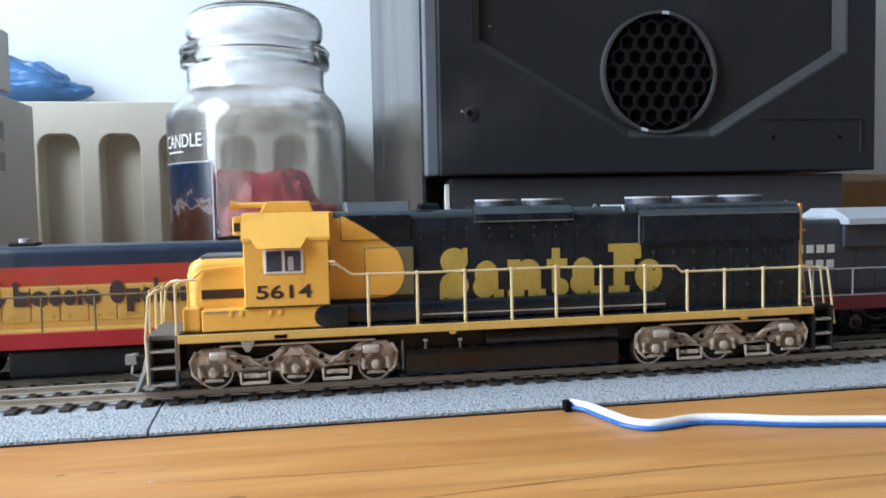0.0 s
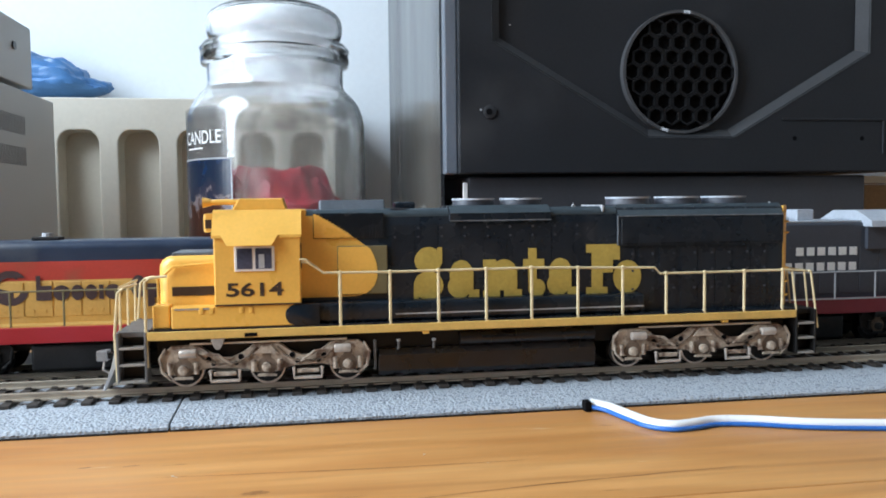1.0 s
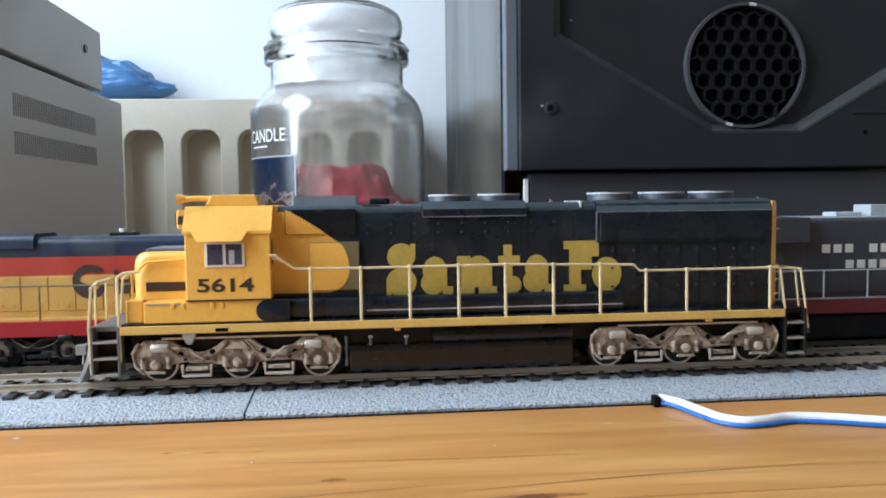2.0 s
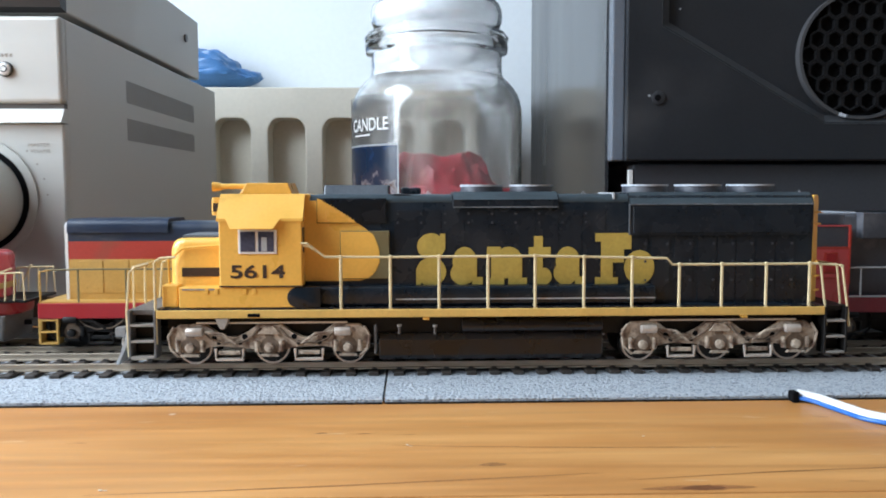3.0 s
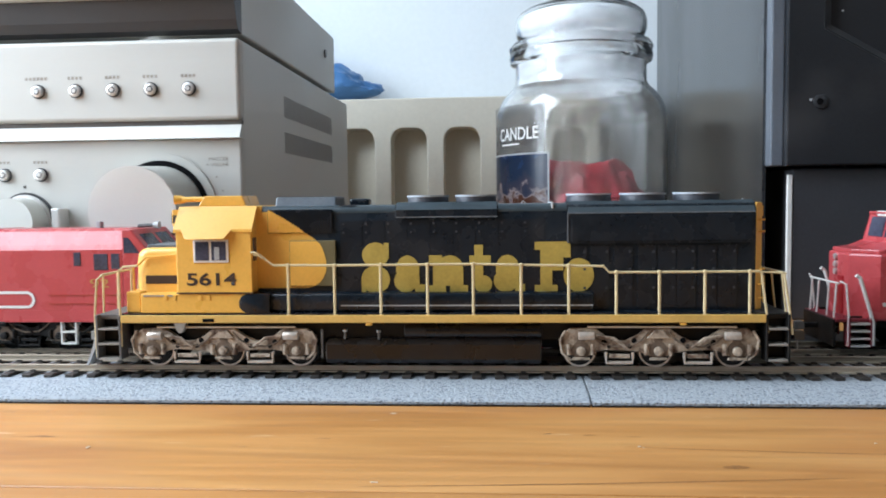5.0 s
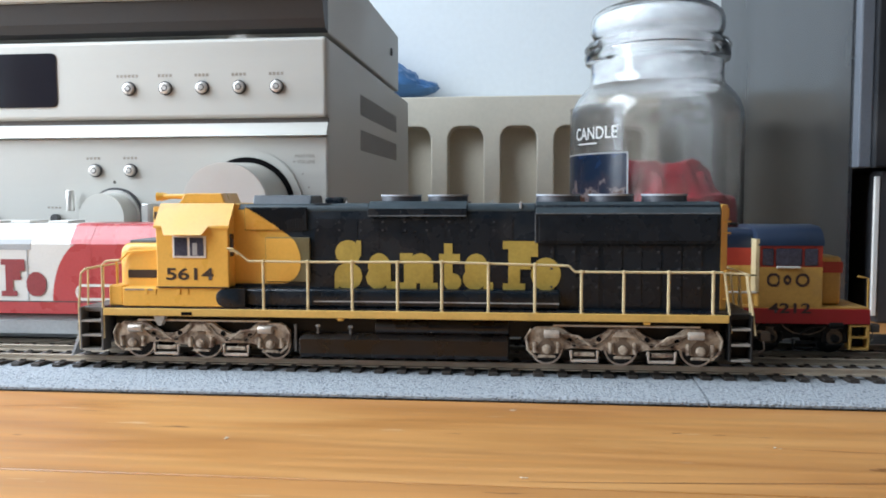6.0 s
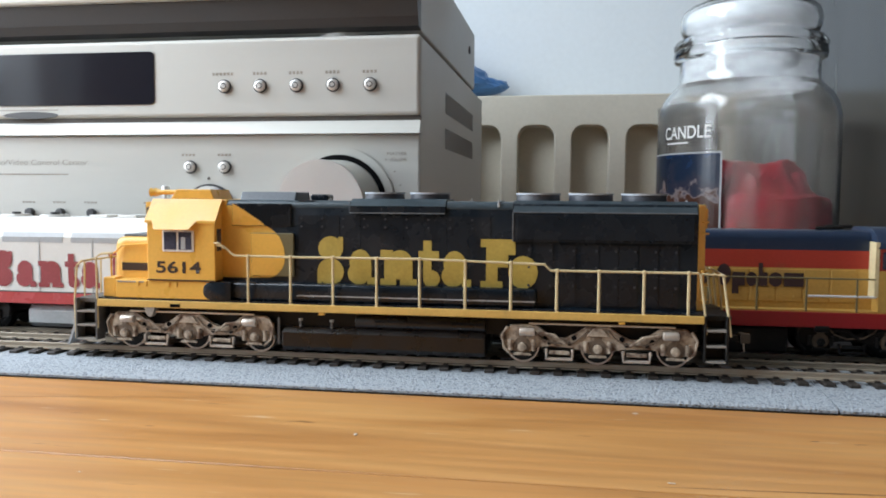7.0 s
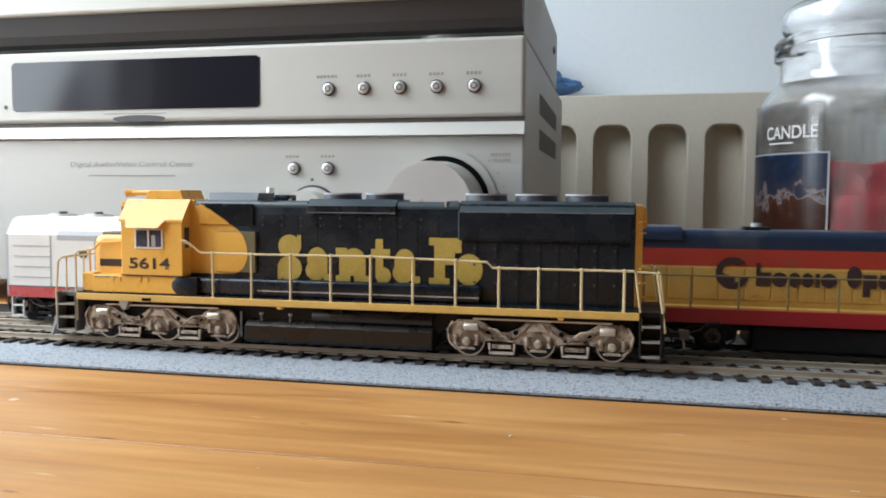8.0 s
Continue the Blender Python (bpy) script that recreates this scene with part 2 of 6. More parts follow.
WAX = paint("red_wax", (0.30, 0.011, 0.023), 0.4, vary=0.3, scale=60, fine=300, bump=0.2)
FILM = paint("waxy_film", (0.30, 0.275, 0.24), 0.6, scale=40)
SMOKE = paint("smoky_label_film", (0.085, 0.085, 0.09), 0.3, scale=60)
RESIDUE = paint("brown_wax_residue", (0.20, 0.165, 0.125), 0.6, scale=60)


def streaked_alpha(m, low, high, stretch):
    """Lets a thin film be denser in upright streaks and patches."""
    n, l = m.node_tree.nodes, m.node_tree.links
    tc, mp, no, mr = n.new("ShaderNodeTexCoord"), n.new("ShaderNodeMapping"), n.new("ShaderNodeTexNoise"), n.new("ShaderNodeMapRange")
    mp.inputs["Scale"].default_value = stretch
    no.inputs["Scale"].default_value, no.inputs["Detail"].default_value = 1.0, 4
    mr.inputs["From Min"].default_value, mr.inputs["From Max"].default_value = 0.34, 0.66
    mr.inputs["To Min"].default_value, mr.inputs["To Max"].default_value = low, high
    l.new(tc.outputs["Object"], mp.inputs[0]), l.new(mp.outputs[0], no.inputs["Vector"]), l.new(no.outputs[0], mr.inputs["Value"])
    l.new(mr.outputs[0], n["Principled BSDF"].inputs["Alpha"])


streaked_alpha(FILM, 0.10, 0.40, (85, 85, 18))
streaked_alpha(SMOKE, 0.34, 0.56, (60, 60, 60))
streaked_alpha(RESIDUE, 0.0, 0.55, (70, 70, 120))
# whitish veil that paints the bright reflections of the neck and lid
HAZE = paint("reflection_haze", (0.70, 0.72, 0.74), 0.35, scale=40)
streaked_alpha(HAZE, 0.34, 0.66, (30, 30, 90))
LABEL = label_material()
WHITE_INK = paint("white_ink", (0.80, 0.80, 0.78), 0.5, vary=0.03)
WHITE_WIRE = paint("white_pvc", (0.80, 0.80, 0.78), 0.35, vary=0.04)
BLUE_WIRE = paint("blue_pvc", (0.03, 0.14, 0.46), 0.3, vary=0.08)
TIE = paint("dark_brown_tie", (0.030, 0.023, 0.018), 0.6, vary=0.3, scale=200)
GRAIN = paint("growth_line_brown", (0.33, 0.142, 0.046), 0.4, vary=0.3, scale=120)
KNOT = paint("knot_brown", (0.31, 0.128, 0.042), 0.4, vary=0.35, scale=160)
KNOT_CORE = paint("knot_heart_brown", (0.17, 0.062, 0.022), 0.45, vary=0.3, scale=160)
CRUMB = paint("pale_crumb", (0.74, 0.66, 0.54), 0.7, vary=0.2)
RAIL = paint("weathered_rail", (0.42, 0.355, 0.275), 0.42, metal=0.35, vary=0.22, scale=60, fine=700, stretch=(0.2, 1, 1))
YELLOW = paint("engine_yellow", (0.80, 0.445, 0.085), 0.34, vary=0.07, scale=90, dirt=(0.42, 0.20, 0.03), dirt_amount=0.10)
BLUEBLACK = paint("faded_dark_blue", (0.0085, 0.014, 0.021), 0.26, vary=0.3, scale=90, dirt=(0.025, 0.029, 0.035), dirt_amount=0.15, spec=0.42)
GOLD = paint("lettering_yellow", (0.46, 0.33, 0.07), 0.5, vary=0.14, scale=160)
NUMBER = paint("number_brown_black", (0.035, 0.018, 0.010), 0.5)
RAILING = paint("pale_yellow_wire", (0.66, 0.54, 0.31), 0.45, vary=0.15, scale=200)
OLIVE = paint("faded_olive", (0.15, 0.125, 0.06), 0.5, vary=0.12)
DUST = paint("dusty_truck_grey", (0.43, 0.345, 0.26), 0.7, vary=0.32, scale=420, bump=0.7, dirt=(0.12, 0.068, 0.042), dirt_amount=0.5)
# dark brown for painted shade on the side frames and for the grimy pipes
SHADE_GRIME = paint("truck_shade_grime", (0.17, 0.122, 0.086), 0.8, vary=0.4, scale=420)
STEEL = paint("worn_steel", (0.58, 0.51, 0.44), 0.36, metal=0.45, vary=0.2, scale=200)
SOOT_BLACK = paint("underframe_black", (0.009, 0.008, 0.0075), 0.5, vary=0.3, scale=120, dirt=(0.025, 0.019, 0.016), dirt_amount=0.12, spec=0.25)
TANK_BLACK = paint("oily_tank_black", (0.0085, 0.0062, 0.0058), 0.28, vary=0.3, scale=120, dirt=(0.016, 0.011, 0.009), dirt_amount=0.04)
STEP_GREY = paint("step_grey", (0.12, 0.112, 0.105), 0.6, vary=0.25, scale=220)
TREAD = paint("pale_tread", (0.30, 0.27, 0.235), 0.6, vary=0.2, scale=220)
WINDOW_DARK = paint("cab_glazing", (0.05, 0.055, 0.085), 0.1, vary=0.5, scale=160)
NAVY = paint("navy_blue", (0.011, 0.023, 0.050), 0.38, vary=0.12, scale=90, dirt=(0.05, 0.06, 0.075), dirt_amount=0.12)
VERMILION = paint("vermilion", (0.37, 0.034, 0.020), 0.45, vary=0.12, scale=90, dirt=(0.26, 0.06, 0.03), dirt_amount=0.15)
MUSTARD = paint("mustard_yellow", (0.52, 0.30, 0.070), 0.5, vary=0.12, scale=90, dirt=(0.40, 0.24, 0.08), dirt_amount=0.2)
MARK_NAVY = paint("mark_navy", (0.040, 0.020, 0.022), 0.5)
RED = paint("engine_red", (0.49, 0.070, 0.076), 0.28, vary=0.08, scale=90)
DEEP_RED = paint("deep_red", (0.33, 0.012, 0.018), 0.4, vary=0.08, scale=90)
FADED_RED = paint("faded_lettering_red", (0.30, 0.045, 0.05), 0.5, vary=0.15, scale=90)
MAROON = paint("maroon_sill", (0.20, 0.02, 0.03), 0.45, vary=0.1)
WARM_WHITE = paint("silver_white", (0.74, 0.72, 0.68), 0.4, vary=0.05, scale=80)
PALE_GREY = paint("pale_grey", (0.40, 0.41, 0.42), 0.45, vary=0.1, scale=80)
TANK_GREY = paint("tank_silver", (0.45, 0.46, 0.46), 0.4, metal=0.2, vary=0.12, scale=80)
PILOT_GREY = paint("dirty_pilot_grey", (0.17, 0.16, 0.15), 0.5, vary=0.2, scale=100, dirt=(0.10, 0.08, 0.06), dirt_amount=0.3)
# paler than the hood: sky light on the roof edges, put into the colour
SKYLIT_ROOF = paint("skylit_roof_blue_grey", (0.040, 0.056, 0.066), 0.34, vary=0.35, scale=110, stretch=(0.3, 1, 1))
SILL_YELLOW = paint("dusty_sill_yellow", (0.68, 0.43, 0.115), 0.5, vary=0.12, scale=90, dirt=(0.36, 0.24, 0.10), dirt_amount=0.2)
FAN_GREY = paint("fan_blue_grey", (0.095, 0.112, 0.13), 0.38, vary=0.2, scale=90)
PALE_EDGE = paint("pale_casing_edge", (0.13, 0.145, 0.16), 0.5, vary=0.5, scale=160)
SLATE = paint("slate_grey", (0.045, 0.050, 0.062), 0.45, vary=0.12, scale=90, dirt=(0.14, 0.14, 0.15), dirt_amount=0.1)
# bright grey of roof tops, the sky's reflection put into the colour
ROOF_GREY = paint("sky_sheen_roof_grey", (0.38, 0.41, 0.45), 0.55, vary=0.15, scale=80)

# ---- tools: shapes in millimetres ----
MM = 0.001


def part(name, bm, material, parent=None, label="", smooth=False):
    """Links a bmesh, drawn in millimetres, as one mesh object."""
    bmesh.ops.scale(bm, vec=(MM, MM, MM), verts=bm.verts)
    bmesh.ops.recalc_face_normals(bm, faces=bm.faces)
    me = bpy.data.meshes.new(name)
    bm.to_mesh(me)
    bm.free()
    me.materials.append(material)
    if smooth:
        me.shade_smooth()
        me.set_sharp_from_angle(angle=radians(40))
    ob = new(name, me)
    if parent:
        ob.parent = parent
    if label:
        tagged(ob, label)
    return ob


def thing(name, label, category, at=(0, 0, 0), group="", kind=""):
    ob = new(name)
    ob.empty_display_size = 0.01
    ob.location = at
    return tagged(ob, label, category, group, kind)


def box(bm, x0, x1, y0, y1, z0, z1, bev=0.0, seg=2):
    v = [bm.verts.new(p) for p in ((x0, y0, z0), (x1, y0, z0), (x1, y1, z0), (x0, y1, z0), (x0, y0, z1), (x1, y0, z1), (x1, y1, z1), (x0, y1, z1))]
    fs = [bm.faces.new([v[i] for i in q]) for q in ((3, 2, 1, 0), (4, 5, 6, 7), (0, 1, 5, 4), (1, 2, 6, 5), (2, 3, 7, 6), (3, 0, 4, 7))]
    if bev:
        es = list({e for f in fs for e in f.edges})
        bmesh.ops.bevel(bm, geom=es, offset=bev, segments=seg, affect="EDGES", profile=0.5)
    return bm


def B(*a, **k):
    return box(bmesh.new(), *a, **k)


def prism(bm, pts, axis, a, b, bev=0.0, seg=2):
    """A polygon drawn out along an axis from a to b; pts are the other two coordinates in the order x, y, z."""
    def at(p, t):
        return {"x": (t, p[0], p[1]), "y": (p[0], t, p[1]), "z": (p[0], p[1], t)}[axis]
    lo, hi = [bm.verts.new(at(p, a)) for p in pts], [bm.verts.new(at(p, b)) for p in pts]
    n = len(pts)
    fs = [bm.faces.new(lo[::-1]), bm.faces.new(hi)] + [bm.faces.new((lo[i], lo[(i + 1) % n], hi[(i + 1) % n], hi[i])) for i in range(n)]
    if bev:
        es = list({e for f in fs[:2] for e in f.edges})
        bmesh.ops.bevel(bm, geom=es, offset=bev, segments=seg, affect="EDGES", profile=0.5)
    return bm


def P(*a, **k):
    return prism(bmesh.new(), *a, **k)


def cyl(bm, c, r, a, b, axis="z", n=20, r2=None, bev=0.0):
    """A cylinder or cone round the line through c (the other two coordinates) from a to b."""
    r2 = r if r2 is None else r2
    def at(p, t):
        return {"x": (t, p[0], p[1]), "y": (p[0], t, p[1]), "z": (p[0], p[1], t)}[axis]
    ring = [[bm.verts.new(at((c[0] + q * math.cos(2 * math.pi * i / n), c[1] + q * math.sin(2 * math.pi * i / n)), t)) for i in range(n)] for q, t in ((r, a), (r2, b))]
    caps = [bm.faces.new(ring[0][::-1]), bm.faces.new(ring[1])]
    for i in range(n):
        bm.faces.new((ring[0][i], ring[0][(i + 1) % n], ring[1][(i + 1) % n], ring[1][i]))
    if bev:
        bmesh.ops.bevel(bm, geom=list({e for f in caps for e in f.edges}), offset=bev, segments=2, affect="EDGES", profile=0.5)
    return bm


def Y(*a, **k):
    return cyl(bmesh.new(), *a, **k)


def tube(bm, pts, r, n=6):
    """A round wire along a line of points."""
    pts = [Vector(p) for p in pts]
    rings = []
    for i, p in enumerate(pts):
        d = (pts[min(i + 1, len(pts) - 1)] - pts[max(i - 1, 0)]).normalized()
        u = d.cross(Vector((0, 1, 0)) if abs(d.y) < 0.9 else Vector((1, 0, 0))).normalized()
        w = d.cross(u)
        rings.append([bm.verts.new(p + r * (math.cos(2 * math.pi * k / n) * u + math.sin(2 * math.pi * k / n) * w)) for k in range(n)])
    for a, b in zip(rings, rings[1:]):
        for k in range(n):
            bm.faces.new((a[k], a[(k + 1) % n], b[(k + 1) % n], b[k]))
    bm.faces.new(rings[0][::-1]), bm.faces.new(rings[-1])
    return bm


def W(pts, r, n=6):
    return tube(bmesh.new(), pts, r, n)


def lathe(bm, profile, c=(0, 0), n=64):
    """A turned shape round the upright through c; the profile is (radius, height); radius 0 closes it."""
    rings = []
    for r, z in profile:
        rings.append([bm.verts.new((c[0], c[1], z))] if r < 1e-6 else [bm.verts.new((c[0] + r * math.cos(2 * math.pi * i / n), c[1] + r * math.sin(2 * math.pi * i / n), z)) for i in range(n)])
    for a, b in zip(rings, rings[1:]):
        for i in range(n):
            j = (i + 1) % n
            if len(a) == 1 and len(b) == 1:
                continue
            if len(a) == 1:
                bm.faces.new((a[0], b[j], b[i]))
            elif len(b) == 1:
                bm.faces.new((a[i], a[j], b[0]))
            else:
                bm.faces.new((a[i], a[j], b[j], b[i]))
    return bm


def stamp(x0, x1, z0, z1, y, inside, step=0.2):
    """A thin painted mark on an upright face at y: small cells wherever inside(x, z) holds."""
    bm, seen = bmesh.new(), {}
    nz, nx = int(round((z1 - z0) / step)), int(round((x1 - x0) / step))

    def corner(i, k):
        if (i, k) not in seen:
            seen[i, k] = bm.verts.new((x0 + i * step, y, z0 + k * step))
        return seen[i, k]
    for k in range(nz):
        for i in range(nx):
            if inside(x0 + (i + 0.5) * step, z0 + (k + 0.5) * step):
                bm.faces.new((corner(i, k), corner(i + 1, k), corner(i + 1, k + 1), corner(i, k + 1)))
    return bm


def words(name, text, material, parent, x0, x1, z0, z1, y, label="", weight=0.0):
    """Raised lettering on an upright face at y, fitted into a box."""
    cu = bpy.data.curves.new("lettering", "FONT")
    cu.body, cu.offset = text, weight
    ob = bpy.data.objects.new("lettering", cu)
    me = bpy.data.meshes.new_from_object(ob)
    bpy.data.objects.remove(ob)
    bm = bmesh.new()
    bm.from_mesh(me)
    bpy.data.meshes.remove(me)
    xs, ys = [v.co.x for v in bm.verts], [v.co.y for v in bm.verts]
    a, b, c, d = min(xs), max(xs), min(ys), max(ys)
    for v in bm.verts:
        v.co = Vector((x0 + (v.co.x - a) / (b - a) * (x1 - x0), y, z0 + (v.co.y - c) / (d - c) * (z1 - z0)))
    return part(name, bm, material, parent, label)


def seg_dist(x, z, a, b):
    dx, dz = b[0] - a[0], b[1] - a[1]
    t = max(0, min(1, ((x - a[0]) * dx + (z - a[1]) * dz) / (dx * dx + dz * dz)))
    return math.hypot(x - a[0] - t * dx, z - a[1] - t * dz)


def arc(cx, cz, rx, rz, a0, a1, n=14):
    return [(cx + rx * math.cos(radians(a0 + (a1 - a0) * i / n)), cz + rz * math.sin(radians(a0 + (a1 - a0) * i / n))) for i in range(n + 1)]


def bold(paths, bars, x, z, half):
    """Whether (x, z) lies on a heavy stroke or a slab bar."""
    return any(a <= x <= b and c <= z <= d for a, b, c, d in bars) or any(seg_dist(x, z, p, q) <= half for path in paths for p, q in zip(path, path[1:]))

# ---- the room ----
FLOOR, TOP = -750, 1650
tagged(part("floor", B(-1100, 1400, -2500, 700, FLOOR - 60, FLOOR), CARPET), "grey-brown carpet floor of the room", "floor", kind="structure")
tagged(part("ceiling", B(-1100, 1400, -2500, 700, TOP, TOP + 60), CEIL), "plain white painted ceiling", "ceiling", kind="structure")
tagged(part("wall_north", B(-1100, 1400, 600, 700, FLOOR, TOP), WALL), "plain white painted wall behind the table", "wall", kind="structure")
# added out of view; its grey fills the right-facing sides
tagged(part("wall_east", B(1300, 1400, -2400, 600, FLOOR, TOP), EAST_WALL), "unseen side wall, pale grey to bounce light back", "wall", kind="structure")


def window_wall(name, across, lo, hi, w0, w1, s, h, a, b):
    """A wall with one opening, in four blocks, joined into one mesh."""
    bm = bmesh.new()
    for u0, u1, z0, z1 in ((lo, w0, FLOOR, TOP), (w1, hi, FLOOR, TOP), (w0, w1, FLOOR, s), (w0, w1, h, TOP)):
        box(bm, *((a, b, u0, u1) if across == "x" else (u0, u1, a, b)), z0, z1)
    return tagged(part(name, bm, WALL), "white painted wall with a window opening", "wall", kind="structure")


def window(name, across, w0, w1, s, h, a, b):
    win = thing(name, "white framed window letting in daylight", "window", kind="structure")
    bars = [(w0, w1, s, s + 45), (w0, w1, h - 45, h), (w0, w0 + 45, s + 45, h - 45), (w1 - 45, w1, s + 45, h - 45), ((w0 + w1) / 2 - 22, (w0 + w1) / 2 + 22, s + 45, h - 45)]
    for u0, u1, z0, z1 in bars:
        part("window_frame", B(*((a, b, u0, u1) if across == "x" else (u0, u1, a, b)), z0, z1, bev=4), FRAME_WHITE, win)
    return win


window_wall("wall_west", "x", -2400, 600, -560, 180, 40, 1090, -920, -810)
# added out of view; its darker grey holds the fill light down
tagged(part("wall_south", B(-1100, 1400, -2500, -2400, FLOOR, TOP), DIM_WALL), "unseen wall behind the camera, grey to keep reflections dark", "wall", kind="structure")
window("window_1", "x", -560, 180, 40, 1090, -890, -840)

# the table: a thick pine top on an apron and legs
table = thing("table", "varnished orange pine table top with long grain", "table")
BOARDS = (-620, -446, -274, -101.6, 71, 243, 500)
for k, (y0, y1) in enumerate(zip(BOARDS, BOARDS[1:])):
    slide = 1000 * ((k * 0.37 + 0.13) % 1.0) if k != 3 else 0
    board = part("board", B(-800 - slide, 900 - slide, y0 + 0.34, y1 - 0.34, -28, 0, bev=0.2, seg=1), WOOD, table)
    board.location.x = slide * MM


def streak(name, x0, x1, y0, y1, width, bow, material, label="", lift=0.04):
    """A thin tapering mark that follows the grain, lying in the surface of a board."""
    bm, n, rows = bmesh.new(), 28, []
    for i in range(n + 1):
        u = i / n
        y = y0 + (y1 - y0) * u + bow * math.sin(math.pi * u) + 0.25 * noise.noise(Vector((u * 7, x0 * 0.1, 0)))
        h = width * (0.12 + math.sin(math.pi * u) ** 0.7) * (1 + 0.5 * noise.noise(Vector((u * 11, y0 * 0.1, 3))))
        rows.append([bm.verts.new((x0 + (x1 - x0) * u, y + s * h, lift)) for s in (-0.5, 0.5)])
    for a, b in zip(rows, rows[1:]):
        bm.faces.new((a[0], b[0], b[1], a[1]))
    return part(name, bm, material, table, label)


streak("grain_line", 4, 96, -66.8, -71.4, 0.55, -0.8, GRAIN, "dark growth line")
streak("grain_line", -62, 54, -98.5, -88.5, 0.7, -0.8, GRAIN, "dark growth line")
streak("grain_line", 58, 150, -93.5, -86.0, 0.5, 1.2, GRAIN, "dark growth line", 0.06)
streak("grain_line", -330, -190, -66, -40, 0.5, 1.5, GRAIN, "dark growth line")
streak("knot", 60, 86, -99.0, -98.6, 2.6, 0.3, KNOT, "dark knot")
streak("knot", 69, 79, -99.0, -98.7, 2.6, 0.2, KNOT_CORE, "darker knot heart", 0.08)
streak("knot", 25.5, 32, -82.5, -82.0, 2.2, 0.2, GRAIN, "faint knot")
streak("scratch", -17, -14, -56, -55.7, 0.6, 0.1, KNOT_CORE, "short dark scratch")
streak("scratch", -6, -2, -57, -56.4, 0.6, 0.1, KNOT, "short dark scratch")
part("apron", B(-740, 830, -560, -540, -120, -28), WOOD, table)
part("apron", B(-740, 830, 420, 440, -120, -28), WOOD, table)
for lx in (-770, 800):
    for ly in (-580, 400):
        part("leg", B(lx, lx + 60, ly, ly + 60, FLOOR, -28, bev=4), WOOD, table)

# the radiator on the wall: a comb-shaped front sheet over a recessed back sheet
radiator = thing("radiator", "cream enamelled panel radiator with vertical flutes", "radiator", kind="")
PITCH, HALF, CREST, FOOT = 53.0, 18.0, 124.0, -500.0
outline = [(-775, 167), (-775, FOOT + 40)]
centre = -12 - 14 * PITCH
while centre < 50:
    outline.append((centre - HALF, FOOT + 40))
    outline += arc(centre - HALF + 11, CREST, 11, 13, 180, 90, 5) + arc(centre + HALF - 11, CREST, 11, 13, 90, 0, 5)
    outline.append((centre + HALF, FOOT + 40))
    centre += PITCH
outline += [(72, FOOT + 40), (72, 167)]
sheet = part("front_sheet", P(outline, "y", 515, 541), CREAM, radiator)
mod = sheet.modifiers.new("soft_edges", "BEVEL")
mod.width, mod.segments, mod.limit_method = 0.0072, 5, "ANGLE"
part("back_sheet", B(-771, 68, 539.5, 552, FOOT, 164, bev=2), CREAM, radiator)
part("top_grille", B(-775, 72, 535, 596, 150, 166, bev=3), CREAM, radiator)
part("bottom_rail", B(-775, 72, 515, 556, FOOT, FOOT + 39, bev=3), CREAM, radiator)

# a blue plastic bag lying on the radiator
bag = thing("plastic_bag", "crumpled blue plastic bag lying on the radiator", "bag", at=(-0.232, 0.560, 0.167))
bm = bmesh.new()
bmesh.ops.create_icosphere(bm, subdivisions=5, radius=1)
for v in bm.verts:
    q = v.co.copy()
    fold = 0.16 * noise.noise(q * 2.1) + 0.10 * abs(noise.noise(q * 5.0)) + 0.05 * noise.noise(q * 11)
    slope = 1.0 - 0.45 * max(0.0, (q.x + 0.15))
    v.co = Vector((q.x * 80 * (1 + 0.5 * fold), q.y * 32 * (1 + fold), max(0.0, (q.z * 0.5 + 0.5) * 54 * slope * (1 + 1.1 * fold))))
part("bag", bm, BLUE_BAG, bag, smooth=True)

# ---- the hi-fi receiver ----
receiver = thing("av_receiver", "champagne silver audio receiver with large volume knob", "receiver", at=(-0.161, 0.1236, 0))
RW, RD, RH = -440, 291, 150
part("body", B(RW + 1, 0, 6, RD, 14, RH, bev=1.2), SILVER_SIDE, receiver, "grey sheet metal case")
part("upper_fascia", B(RW, 0.5, 0, 6, 108.5, RH, bev=2.0, seg=3), SILVER, receiver)
part("lower_fascia", B(RW, 0.5, 0.5, 6, 14, 99, bev=1.2), SILVER, receiver)
part("ledge", P([(-3.0, 99), (6, 99), (6, 106), (1.5, 106)], "x", RW, 0.5), SILVER, receiver, "polished sloping ledge")
part("seam", B(RW + 0.5, 0, 2.5, 6, 106, 108.5), INK, receiver, "dark shadow gap")
corner = lambda x, z, a: arc(x, z, 2.4, 2.4, a, a + 90, 5)
part("display", P(corner(-149.4, 141.6, 0) + corner(-303.6, 141.6, 90) + corner(-303.6, 117.9, 180) + corner(-149.4, 117.9, 270), "y", -0.6, 1.2, bev=0.3), BLACK_GLOSS, receiver, "black glossy display window")


def legend(parent, x, half, y, z, h):
    """Tiny unreadable printing as a row of short bars."""
    n = int(half * 2 / 2.1)
    for i in range(n):
        u = x - half + 2.1 * i
        part("button_legend", B(u, u + 1.35, y, y + 0.3, z, z + h), FAINT, parent)


